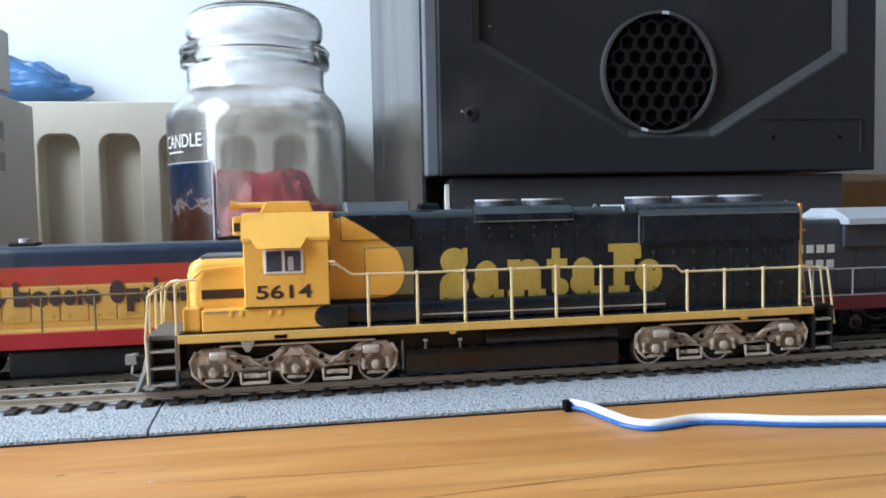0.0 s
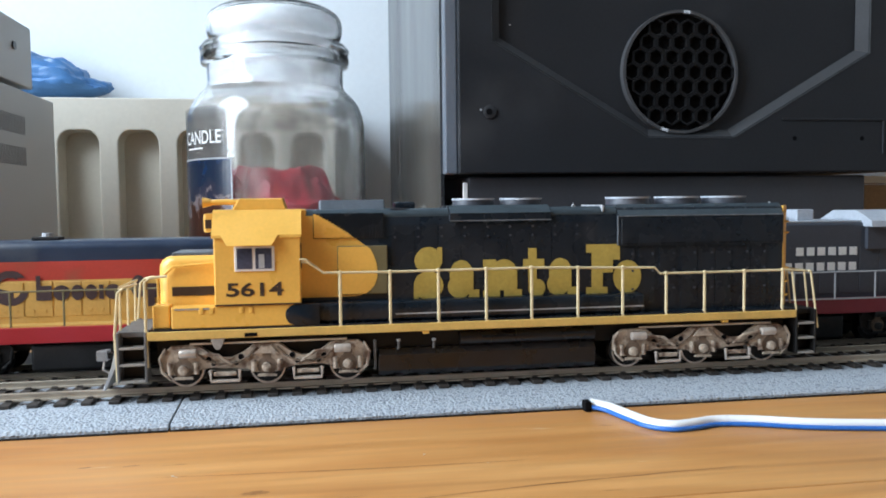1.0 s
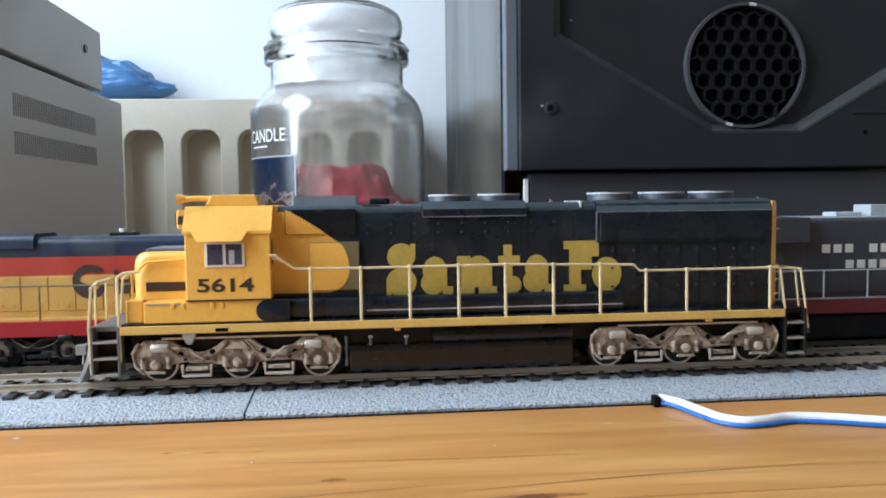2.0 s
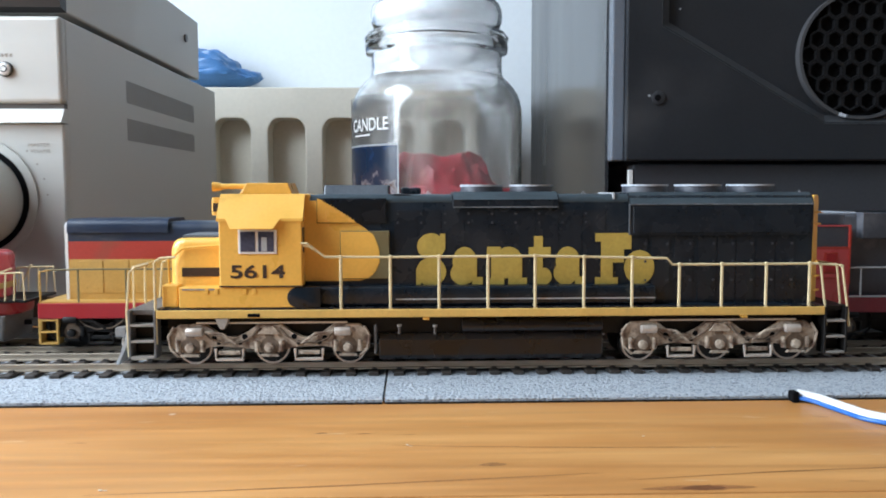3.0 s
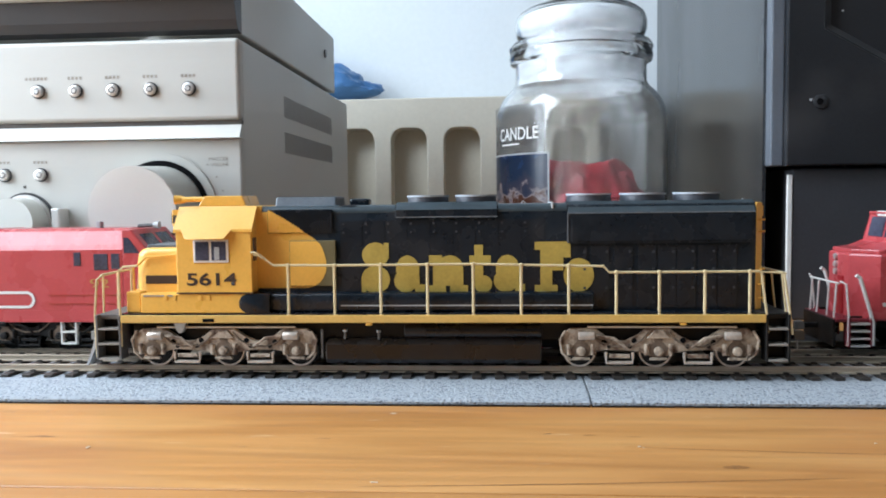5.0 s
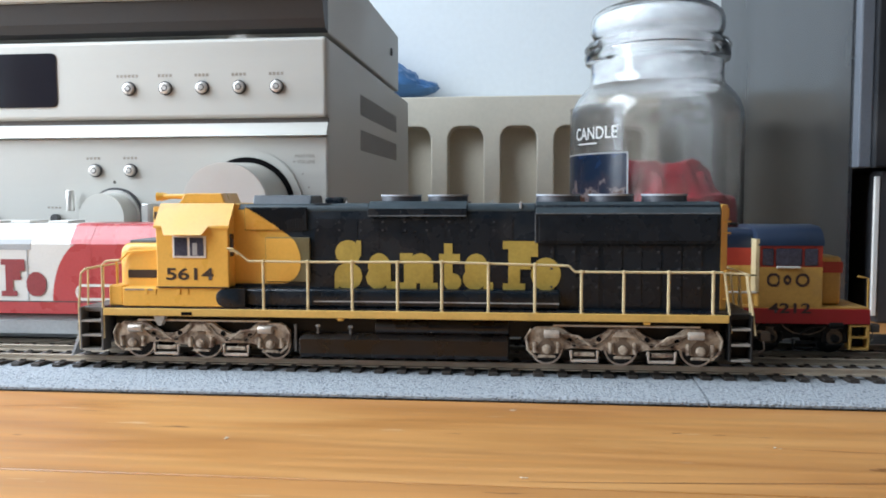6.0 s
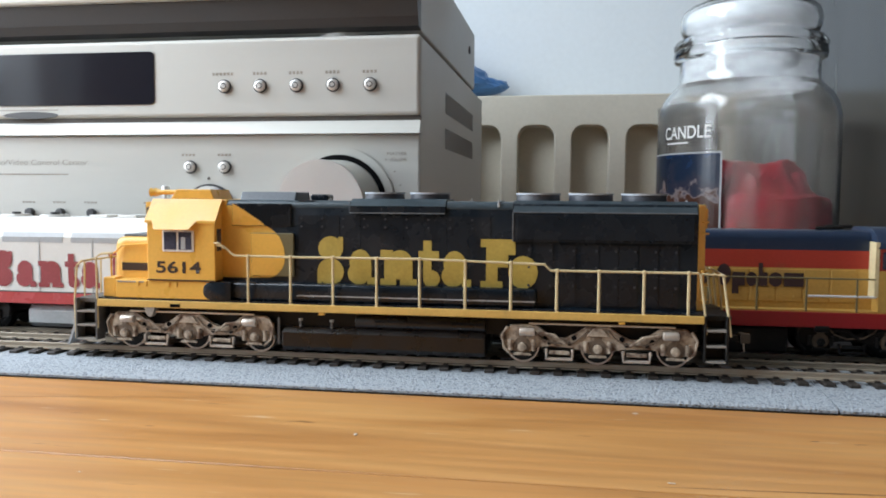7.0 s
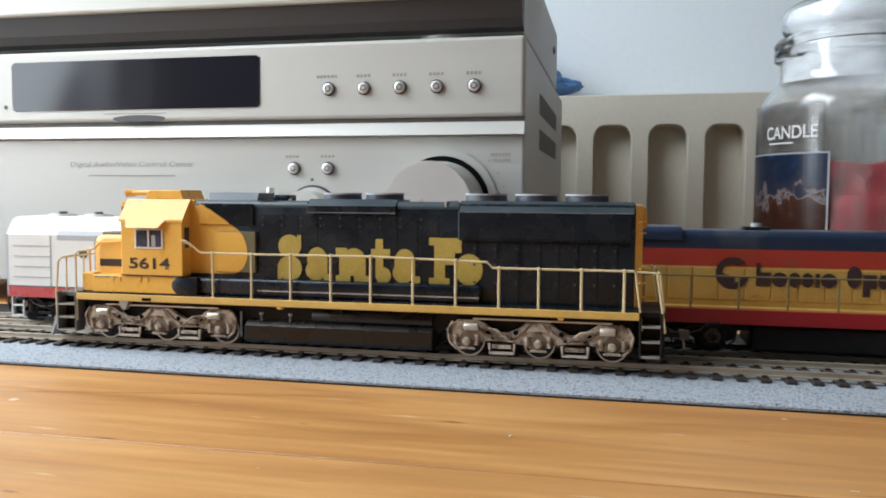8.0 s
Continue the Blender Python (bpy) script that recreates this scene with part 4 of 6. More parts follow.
def truck(parent, cx, frame_mat, metal_mat, axles=(-26.2, 0.0, 26.2), detail=True):
    """A three-axle truck under an engine, with both side frames; returns it and its wheelsets."""
    t = part("truck", B(cx - 30, cx + 30, -10.5, 10.5, 7, 12), SOOT_BLACK, parent, "three-axle truck")
    for s in (-1, 1):
        y0, y1 = (-15.6, -13.4) if s < 0 else (13.4, 15.6)
        bm = P([(cx + x, z) for x, z in side_frame(0)], "y", y0, y1, bev=0.35, seg=1)
        part("side_frame", bm, frame_mat, t)
        f = y0 if s < 0 else y1
        if not detail and s > 0:
            continue
        out = -1 if s < 0 else 1
        for a in axles:
            lo, hi = sorted((f - 0.2 * out, f + 1.7 * out))
            # flat disc painted in for the shade round the journal
            part("pedestal_shade", Y((cx + a, 6.9), 3.1, *sorted((f - 0.2 * out, f + 0.12 * out)), "y", 18), SHADE_GRIME, t)
            part("journal_box", cyl(cyl(bmesh.new(), (cx + a, 6.6), 1.55, lo, hi, "y", 16, bev=0.3), (cx + a, 6.6), 0.75, hi if out > 0 else lo - 0.25, hi + 0.25 if out > 0 else lo, "y", 12), frame_mat, t, smooth=True)
            lo, hi = sorted((f - 0.1 * out, f + 1.1 * out))
            part("pedestal", prism(bmesh.new(), [(cx + a - 3.2, 3.6), (cx + a + 3.2, 3.6), (cx + a + 2.8, 4.4), (cx + a - 2.8, 4.4)], "y", lo, hi), frame_mat, t)
        for a in (-24.5, 24.5):
            lo, hi = sorted((f - 0.1 * out, f + 2.6 * out))
            q = f + 1.3 * out
            part("brake_cylinder", cyl(bmesh.new(), (q, 12.0), 1.45, cx + a - 2.7, cx + a + 2.7, "x", 16, bev=0.4), metal_mat, t, smooth=True)
            part("brake_lever", W([(cx + a * 0.86, q, 12), (cx + a * 0.62, q, 11.2), (cx + a * 0.45, q, 8.0)], 0.5), frame_mat, t)
        for a in (-13.2, 13.2):
            q = f + 0.6 * out
            part("spring_hanger", W([(cx + a - 4.6, q, 6.2), (cx + a - 4.4, q, 2.6), (cx + a + 4.4, q, 2.6), (cx + a + 4.6, q, 6.2)], 0.62), metal_mat, t)
            lo, hi = sorted((f, f + 0.8 * out))
            part("spring_plate", B(cx + a - 3.6, cx + a + 3.6, lo, hi, 4.2, 5.6, bev=0.2), frame_mat, t)
            for d in (-2.6, 2.6):
                part("frame_bolt", Y((cx + a + d * 1.35, 8.2), 0.75, *sorted((f, f + 0.6 * out)), "y", 8), SOOT_BLACK, t)
        for a in (-18.4, -8.2, 8.2, 18.4):
            part("frame_opening", Y((cx + a, 9.6 if abs(a) > 10 else 10.2), 0.95, *sorted((f - 0.2 * out, f + 0.16 * out)), "y", 12), VOID, t)
        for a in axles:
            # flat disc painted in for the shade over the axle
            part("axle_shade", Y((cx + a, 10.6), 1.5, *sorted((f - 0.2 * out, f + 0.16 * out)), "y", 14), SHADE_GRIME, t)
            for d in (-4.1, 4.1):
                part("coil_spring", cyl(bmesh.new(), (cx + a + d, f + 0.3 * out), 0.8, 5.2, 9.0, "z", 10), frame_mat, t)
        for a in (-1, 1):
            q = f + 0.45 * out
            part("brake_pipe", W([(cx + a * 3.4, q, 13.2), (cx + a * 5.6, q, 10.6), (cx + a * 9.0, q, 8.5), (cx + a * 15.0, q, 8.0), (cx + a * 19.5, q, 9.6), (cx + a * 22, q, 12.2)], 0.32), SHADE_GRIME, t)
            part("end_bracket", W([(cx + a * 31.5, q, 13.6), (cx + a * 33.4, q, 10.4), (cx + a * 32.6, q, 6.0), (cx + a * 29.8, q, 3.4)], 0.5), frame_mat, t)
        part("brake_rod", W([(cx - 24, f + 0.4 * out, 14.9), (cx + 26, f + 0.4 * out, 14.9)], 0.35), metal_mat, t)
        part("side_bearing", prism(bmesh.new(), [(cx - 4, 11), (cx + 4, 11), (cx + 1.5, 13.8), (cx - 1.5, 13.8)], "y", *sorted((f, f + 0.9 * out)), bev=0.2), frame_mat, t)
    sets = []
    for a in axles:
        bm = bmesh.new()
        cyl(bm, (0, 0), 1.2, -10, 10, "y", 10)
        for s in (-1, 1):
            lo, hi = sorted((s * 7.6, s * 10.2))
            cyl(bm, (0, 0), 5.75, lo, hi, "y", 28, bev=0.25)
            cyl(bm, (0, 0), 6.5, *sorted((s * 6.9, s * 7.6)), "y", 28)
            for k in range(4):
                an = radians(90 * k)
                cyl(bm, (3.2 * math.cos(an), 3.2 * math.sin(an)), 0.7, *sorted((s * 10.2, s * 10.5)), "y", 8)
        dark = len(bm.faces)
        for s in (-1, 1):
            for i in range(36):
                u, v = 2 * math.pi * i / 36, 2 * math.pi * (i + 1) / 36
                prism(bm, [(r * math.cos(q), r * math.sin(q)) for r, q in ((5.8, u), (5.8, v), (5.2, v), (5.2, u))], "y", *sorted((s * 7.6, s * 10.45)))
        for i, face in enumerate(bm.faces):
            face.material_index = 0 if i < dark else 1
        w = part("wheelset", bm, SOOT_BLACK, t, "dark wheelset with bright worn rims", smooth=True)
        w.data.materials.append(metal_mat)
        w.location = (cx * MM + a * MM, 0, 5.75 * MM)
        sets.append(w)
    return t, sets


def steps(parent, x0, x1, y0, y1, z0, z1, mat, tread_mat, n=3, name="steps"):
    s = part(name, B(x0, x0 + 0.8, y0, y1, z0, z1, bev=0.15, seg=1), mat, parent)
    part("stringer", B(x1 - 0.8, x1, y0, y1, z0, z1, bev=0.15, seg=1), mat, s)
    part("back_plate", B(x0 + 0.8, x1 - 0.8, *( (y1 - 0.6, y1) if y0 < 0 else (y0, y0 + 0.6)), z0, z1), SOOT_BLACK, s)
    for k in range(n):
        z = z0 + (z1 - z0) * k / n
        part("tread", B(x0 + 0.8, x1 - 0.8, y0, y1 - 0.6 if y0 < 0 else y1, z, z + 0.7), tread_mat, s)
    return s


def coupler(parent, x, way, z=9.5):
    c = part("coupler", B(*sorted((x, x + way * 6)), -1.4, 1.4, z - 1, z + 1, bev=0.3), SOOT_BLACK, parent, "knuckle coupler")
    part("knuckle", prism(bmesh.new(), [(x + way * 6, -2.2), (x + way * 9.5, -1.8), (x + way * 9.5, 0.6), (x + way * 7.6, 1.2), (x + way * 7.4, 2.8), (x + way * 6, 2.8)], "z", z - 1.7, z + 1.7, bev=0.3), PILOT_GREY, c)
    part("uncoupling_wire", W([(x + way * 7.5, 0, z - 1.5), (x + way * 8, 0.4, z - 5), (x + way * 6, 0.8, z - 6.2)], 0.3), STEEL, c)
    return c


def fan(parent, x, z, r, mat, h=2.3, rim=None):
    f = part("roof_fan", cyl(bmesh.new(), (x, 0), r, z - 0.2, z + h, "z", 36, r2=r * 0.97, bev=0.35), mat, parent, "round roof fan", smooth=True)
    bm = bmesh.new()
    for k in range(5):
        rr = r * (0.25 + 0.15 * k)
        for i in range(24):
            a, b = 2 * math.pi * i / 24, 2 * math.pi * (i + 1) / 24
            prism(bm, [(x + q * math.cos(t), q * math.sin(t)) for q, t in ((rr, a), (rr, b), (rr - 0.35, b), (rr - 0.35, a))], "z", z + h, z + h + 0.25)
    part("fan_grille", bm, mat, f)
    # pale ring paints in the light on the fan's top edge
    if rim:
        bm = bmesh.new()
        for i in range(36):
            a, b = 2 * math.pi * i / 36, 2 * math.pi * (i + 1) / 36
            prism(bm, [(x + q * math.cos(t), q * math.sin(t)) for q, t in ((r + 0.15, a), (r + 0.15, b), (r - 0.9, b), (r - 0.9, a))], "z", z + h - 0.35, z + h + 0.3)
        part("fan_rim", bm, rim, f, "pale rim, the lit fan top put into its colour")
    return f


def hood_profile(half, z0, z1, r):
    return [(-half, z0)] + arc(-half + r, z1 - r, r, r, 180, 90, 5) + arc(half - r, z1 - r, r, r, 90, 0, 5) + [(half, z0)]


# ---- the yellow and dark blue engine that runs along the front track ----
def yellow_engine():
    e = thing("model_locomotive", "yellow and dark blue six-axle model diesel locomotive, weathered", "locomotive", at=(RUN[0][1], FRONT_Y * MM, RAIL_TOP * MM))
    # frame and walkway
    part("frame", B(-185, 35, -12, 12, 10, 16.6), SOOT_BLACK, e, "black underframe")
    part("side_sill", B(-187, 36.8, -17.6, 17.6, 16.6, 19.4, bev=0.3), SILL_YELLOW, e, "yellow side sill")
    part("walkway", B(-186.6, 36.4, -17.2, 17.2, 19.4, 20.0), BLUEBLACK, e)
    part("sill_bracket", P([(-167.8, 16.7), (-163.2, 16.7), (-164.0, 14.4), (-164.9, 13.0), (-166.1, 13.0), (-167.0, 14.4)], "y", -17.4, -14.6, bev=0.2), TREAD, e, "tan sill bracket")
    for x in (-98, 9.5):
        part("sill_lug", B(x - 1.1, x + 1.1, -17.4, -15, 15.6, 16.6, bev=0.3), YELLOW, e)
    part("sill_slot", B(-157, -153, -17.75, -17, 17.0, 18.2), VOID, e)
    # hood
    hood = part("hood", P(hood_profile(11, 20, 57.4, 2.6), "x", -139.2, 35.0, bev=0.3), BLUEBLACK, e, "faded dark blue long hood", smooth=True)
    part("hood_ledge", B(-140.0, -20, -15.4, 15.4, 20, 26.8, bev=1.2, seg=3), BLUEBLACK, e, "low dark blue casing along the hood", smooth=True)
    part("ledge_end", P([(-133, 26.9), (-133, 20)] + arc(-140.6, 23.45, 3.45, 3.45, 270, 90, 10), "y", -17.25, 17.25, bev=0.3), BLUEBLACK, e, "rounded dark blue casing end", smooth=True)
    # highlight along the casing, put in as a thin pale strip
    part("ledge_highlight", B(-108, -20.5, -15.52, -15.2, 22.2, 22.65), PALE_GREY, e, "pale highlight line painted along the casing")
    part("rear_wall", P([(35.0, -11.1), (37.6, -9.0), (37.6, 9.0), (35.0, 11.1)], "z", 20, 57.0, bev=0.5), YELLOW, e, "yellow hood end with slanting corners")
    for z in (24, 29, 34, 47, 51):
        part("grab_iron", W([(36.2, -10.2, z), (36.9, -10.6, z), (38.6, -8.9, z), (37.5, -8.4, z)], 0.35), YELLOW, e)
    part("rear_light", B(37.6, 39.2, -3.4, 3.4, 48.5, 53.5, bev=0.5), YELLOW, e)
    part("number_board", B(37.0, 38.6, -7.6, -4.2, 52, 55.8, bev=0.4), YELLOW, e)
    part("number_board", B(37.0, 38.6, 4.2, 7.6, 52, 55.8, bev=0.4), YELLOW, e)
    # painted yellow front of the hood side, ending in a long curve
    def bonnet(x, z):
        if z < 28.2 or x < -139.2:
            return False
        if z < 36:
            return x < -121.5 + 8.0 * math.sqrt(max(0, 1 - ((36.2 - z) / 8.0) ** 2))
        if z < 44:
            return x < -113.5 - 0.035 * (z - 36) ** 2
        return x < -115.7 - (z - 44) * 1.30 - 0.018 * (z - 44) ** 2
    part("painted_flank", stamp(-139.2, -110, 28, 55.4, -11.14, bonnet, 0.2), YELLOW, e, "yellow paint sweeping back from the cab")
    part("painted_flank", stamp(-139.2, -110, 28, 55, 11.14, bonnet, 0.4), YELLOW, e)
    part("roof_corner_paint", B(-139.1, -136.8, -11.1, 11.1, 54.6, 57.62, bev=0.5), YELLOW, e)
    # blower box and grilles
    bx = part("blower_box", B(-126.8, -110.2, -12.3, -11, 29, 45.2, bev=0.25), OLIVE, e)
    part("painted_flank", stamp(-126.6, -110.4, 29.2, 45.0, -12.42, bonnet, 0.2), YELLOW, bx)
    g = part("intake_grille", B(-134.6, -111.2, -11.75, -11.0, 47.8, 56.2, bev=0.15), BLUEBLACK, e, "fine louvred intake grille")
    part("painted_flank", stamp(-134.4, -111.4, 48.0, 56.0, -11.86, bonnet, 0.2), YELLOW, g)
    for k in range(24):
        x, z = -134.0 + k * 0.95, 48.4
        while z < 55.6 and bonnet(x, z):
            z += 0.2
        if z > 48.8:
            part("louvre", B(x, x + 0.5, -11.98, -11.8, 48.4, z), YELLOW, g)
        if z < 55.2:
            part("louvre", B(x, x + 0.5, -11.98, -11.7, z, 55.6), BLUEBLACK, g)
    # hood doors with hinges
    for k, (x0, x1) in enumerate([(-108.6 + 8.0 * i, -100.8 + 8.0 * i) for i in range(9)]):
        d = part("hood_door", B(x0, x1, -11.16, -11.0, 23.4, 52.0), BLUEBLACK, e)
        for z in (47.5, 50.5):
            part("hinge", B(x0 + 0.8, x0 + 1.5, -11.4, -11.15, z, z + 0.7), SLATE, d)
    for k, x in enumerate((-28.4, -20.8, -12.8, -4.8, 1.9, 8.5, 15.5, 22.4)):
        d = part("hood_door", B(x, x + 6.3, -11.22, -11.0, 21.0, 42.6), BLUEBLACK, e)
        for z in (27.5, 34, 40):
            part("hinge", B(x + 5.0, x + 5.8, -11.5, -11.2, z, z + 0.8), SLATE, d)
    # flared upper casings
    part("dynamic_brake_casing", P([(-12.1, 53.0), (-12.1, 55.6), (-8.5, 58.2), (8.5, 58.2), (12.1, 55.6), (12.1, 53.0)], "x", -88.8, -53.0, bev=0.3), BLUEBLACK, e)
    part("casing_edge", B(-88.6, -53.2, -12.3, -11.9, 52.9, 53.3), PALE_EDGE, e)
    part("radiator_casing", P([(-12.2, 43.4), (-12.2, 54.0), (-9.0, 57.9), (9.0, 57.9), (12.2, 54.0), (12.2, 43.4)], "x", -28.7, 34.6, bev=0.3), BLUEBLACK, e, "flared radiator section")
    part("casing_edge", B(-28.6, 34.4, -12.42, -12.1, 53.7, 54.1), PALE_EDGE, e)
    part("casing_edge", B(-29.0, -28.6, -12.35, -11.9, 43.6, 54.0), PALE_EDGE, e)
    part("radiator_screen", B(-27.5, 33.5, -12.5, -12.2, 44.2, 53.0, bev=0.1, seg=1), BLUEBLACK, e, "dark radiator screen")
    # strips along the roof edges that carry the painted sky sheen
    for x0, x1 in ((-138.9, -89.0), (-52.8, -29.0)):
        part("skylit_roof_edge", P([(-11.06, 54.7)] + arc(-8.4, 54.8, 2.72, 2.72, 172, 92, 6) + [(-8.4, 57.2), (-10.6, 54.8)], "x", x0, x1), SKYLIT_ROOF, e, "pale blue-grey roof edge with sky light put into its colour", smooth=True)
    part("skylit_roof_edge", P([(-12.15, 55.65), (-8.55, 58.28), (-8.55, 58.0), (-11.9, 55.5)], "x", -88.6, -53.2), SKYLIT_ROOF, e)
    part("skylit_roof_edge", P([(-12.26, 54.1), (-9.02, 58.0), (-8.6, 57.6), (-11.9, 53.9)], "x", -28.5, 34.4), SKYLIT_ROOF, e)
    part("roof_joint", B(-34.4, -33.6, -11.2, 11.2, 55.6, 57.9, bev=0.2), PALE_GREY, e)
    for x in (-78.2, -60.8):
        fan(e, x, 58.1, 7.5, SLATE, rim=ROOF_GREY)
    for x in (-20.4, -1.4, 17.4):
        fan(e, x, 57.9, 8.0, SLATE, 2.5, rim=ROOF_GREY)
    part("filter_hatch", P([(-9, 57.3), (-7.2, 60.6), (7.2, 60.6), (9, 57.3)], "x", -132.5, -110.5, bev=0.5), FAN_GREY, e)
    part("exhaust_stack", B(-106.5, -99.5, -4, 4, 57.2, 59.8, bev=0.8), BLUEBLACK, e)
    part("roof_dust", B(-109, -103, -10.2, 10.2, 57.3, 57.6), SLATE, e)
    for x in (-97, -44, 31):
        part("lifting_eye", W([(x - 0.8, -8.6, 57.2), (x, -8.6, 58.4), (x + 0.8, -8.6, 57.2)], 0.25), PALE_GREY, e)
    # cab
    cab = part("cab", P([(-17.5, 27.2), (-17.5, 49.4), (-11.5, 57.2), (11.5, 57.2), (17.5, 49.4), (17.5, 27.2)], "x", -166, -138.8, bev=0.4), YELLOW, e, "yellow cab", smooth=False)
    part("cab_seam", B(-166.1, -138.7, -17.62, -17.3, 27.0, 27.5), NUMBER, cab)
    part("rear_window", B(-139.0, -138.5, -15.9, -12.6, 38.4, 46.6, bev=0.15), WINDOW_DARK, cab)
    roof = part("cab_roof", P([(-18.0, 48.7), (-17.9, 49.7), (-11.6, 57.7), (11.6, 57.7), (17.9, 49.7), (18.0, 48.7), (11.4, 57.0), (-11.4, 57.0)], "x", -166.6, -138.4), YELLOW, cab)
    shade = bmesh.new()
    for dy in (0.0, 0.5):
        shade.faces.new([shade.verts.new(p) for p in ((-164.0, -17.5 + dy, 50.2), (-145.4, -17.5 + dy, 50.2), (-147.8, -20.6 + dy, 46.4), (-161.6, -20.6 + dy, 46.4))])
    part("sunshade", shade, YELLOW, cab, "slanting sheet sunshade")
    w = part("side_window", B(-159.6, -147.0, -17.9, -17.4, 38.0, 46.0, bev=0.2), WARM_WHITE, cab, "white window frame")
    for x0, x1 in ((-158.8, -154.0), (-153.0, -147.9)):
        part("pane", B(x0, x1, -18.05, -17.7, 38.8, 45.4), WINDOW_DARK, w, "dark window glass")
    part("seat", B(-152.0, -150.2, -18.12, -18.0, 39.0, 43.5, bev=0.1), PALE_GREY, w)
    words("road_number", "5614", NUMBER, cab, -162.3, -144.4, 29.9, 34.4, -17.66, weight=0.022)
    part("front_window", B(-166.3, -165.8, -14.5, -12.0, 43.5, 53, bev=0.2), WINDOW_DARK, cab)
    part("front_window", B(-166.3, -165.8, 11.5, 15, 43.5, 50, bev=0.2), WINDOW_DARK, cab)
    hb = part("number_board", P([(-12, 50.5), (-12, 56.6), (12, 56.6), (12, 50.5)], "x", -169.6, -166, bev=0.8), YELLOW, cab)
    part("headlight", Y((0, 53.5), 2.2, -170.2, -169, "x", 16), CHROME, hb)
    part("board_face", B(-170.0, -169.4, -10.8, -5.4, 51.6, 55.4), NUMBER, hb)
    part("board_face", B(-169.0, -167.0, -12.15, -11.9, 51.8, 54.6), NUMBER, hb)
    part("roof_unit", P([(-161, 57.6), (-158.6, 61.4), (-144.6, 61.4), (-143.2, 57.6)], "y", -8.5, 8.5, bev=0.4), YELLOW, cab, "yellow air-conditioning box")
    for y in (-6, -2.5):
        part("horn", cyl(tube(bmesh.new(), [(-159, y, 60.2), (-163, y, 60.3), (-168, y, 60.2)], 0.95, 10), (y, 60.2), 1.1, -168, -170.4, "x", 14, r2=1.75), YELLOW, cab, smooth=True)
    part("mirror_arm", W([(-139.2, -17.4, 41.5), (-137, -17.8, 41.4), (-135.2, -17.4, 39.4)], 0.4), RAILING, cab)
    # nose and battery boxes
    rings, bm = [], bmesh.new()
    for x, inset in ((-184.6, 4.6), (-184.3, 3.2), (-183.5, 1.9), (-182.2, 0.8), (-180.4, 0.2), (-178.6, 0.0), (-166.0, 0.0)):
        rings.append([bm.verts.new((x, y, z)) for y, z in hood_profile(11.2 - inset, 20, 43.1 - 0.85 * inset, 2.6)])
    for a, b in zip(rings, rings[1:]):
        for k in range(len(a)):
            bm.faces.new((a[k], a[(k + 1) % len(a)], b[(k + 1) % len(a)], b[k]))
    bm.faces.new(rings[0]), bm.faces.new(rings[-1][::-1])
    nose = part("nose", bm, YELLOW, e, "short rounded yellow nose", smooth=True)
    part("nose_roof", B(-180.2, -166, -9.2, 9.2, 42.6, 44.0, bev=0.4), FAN_GREY, nose)
    part("nose_stripe", B(-180.0, -166.4, -11.4, -11.0, 30.0, 33.0), NUMBER, nose, "dark side stripe")
    part("nose_stripe", B(-184.8, -184.3, -6.6, 6.6, 30.0, 33.0), NUMBER, nose)
    part("nose_light", B(-185.4, -184.4, -2.6, 2.6, 34.0, 38.0, bev=0.4), WARM_WHITE, nose)
    bb = part("battery_box", B(-179.6, -140.2, -17.0, 17.0, 20, 27.0, bev=0.4), YELLOW, e, "yellow battery box")
    for x in (-171, -167.8, -158.5, -155.4):
        part("latch", B(x, x + 1.3, -17.3, -16.9, 24.6, 26.6, bev=0.2), YELLOW, bb)
    part("box_lid_line", B(-178.5, -166.8, -17.2, -16.9, 26.0, 26.5), TREAD, bb)
    part("sand_filler", B(-185.6, -180.2, -15.5, 15.5, 20, 27.6, bev=0.5), YELLOW, e)
    # end platforms
    part("front_platform", B(-197, -185.6, -15, 15, 17.6, 19.4, bev=0.3), STEP_GREY, e)
    part("pilot", B(-196.6, -195.4, -14, 14, 3.2, 17.6, bev=0.3), STEP_GREY, e)
    part("plow", P([(-201.4, 1.0), (-200.4, 1.0), (-197.0, 8.5), (-196.6, 12.5), (-197.6, 12.5), (-198.2, 8.8)], "y", -15.5, 15.5, bev=0.2), PALE_GREY, e, "pale worn snow plow")
    part("rear_platform", B(36.4, 46, -15, 15, 17.6, 19.4, bev=0.3), SOOT_BLACK, e)
    part("pilot", B(44.4, 45.6, -14, 14, 3.2, 17.6, bev=0.3), SOOT_BLACK, e)
    coupler(e, -197, -1), coupler(e, 45.6, 1)
    for ya, yb in ((-17.4, -12.0), (12.0, 17.4)):
        steps(e, -196.4, -187.2, ya, yb, 3.4, 19.4, STEP_GREY, TREAD)
        steps(e, 36.8, 44.8, ya, yb, 3.4, 19.4, SOOT_BLACK, TREAD)
    for y in (-16.8, 16.8):
        part("corner_rail", W([(-196.4, y, 4), (-196.8, y, 19), (-195.6, y, 32.0), (-193.8, y, 33.6), (-190.4, y * 0.8, 34.4)], 0.45), RAILING, e)
        part("corner_rail", W([(-187.2, y, 8), (-187.4, y, 20), (-187.4, y, 35.2), (-185.6, y, 36.6), (-180.5, y, 37.0)], 0.45), RAILING, e)
        part("nose_rail", W([(-184.0, y * 0.72, 24), (-184.2, y * 0.72, 36), (-182, y * 0.72, 37.2), (-179.5, y * 0.72, 39.6), (-166.3, y * 0.75, 40.6)], 0.42), YELLOW, e)
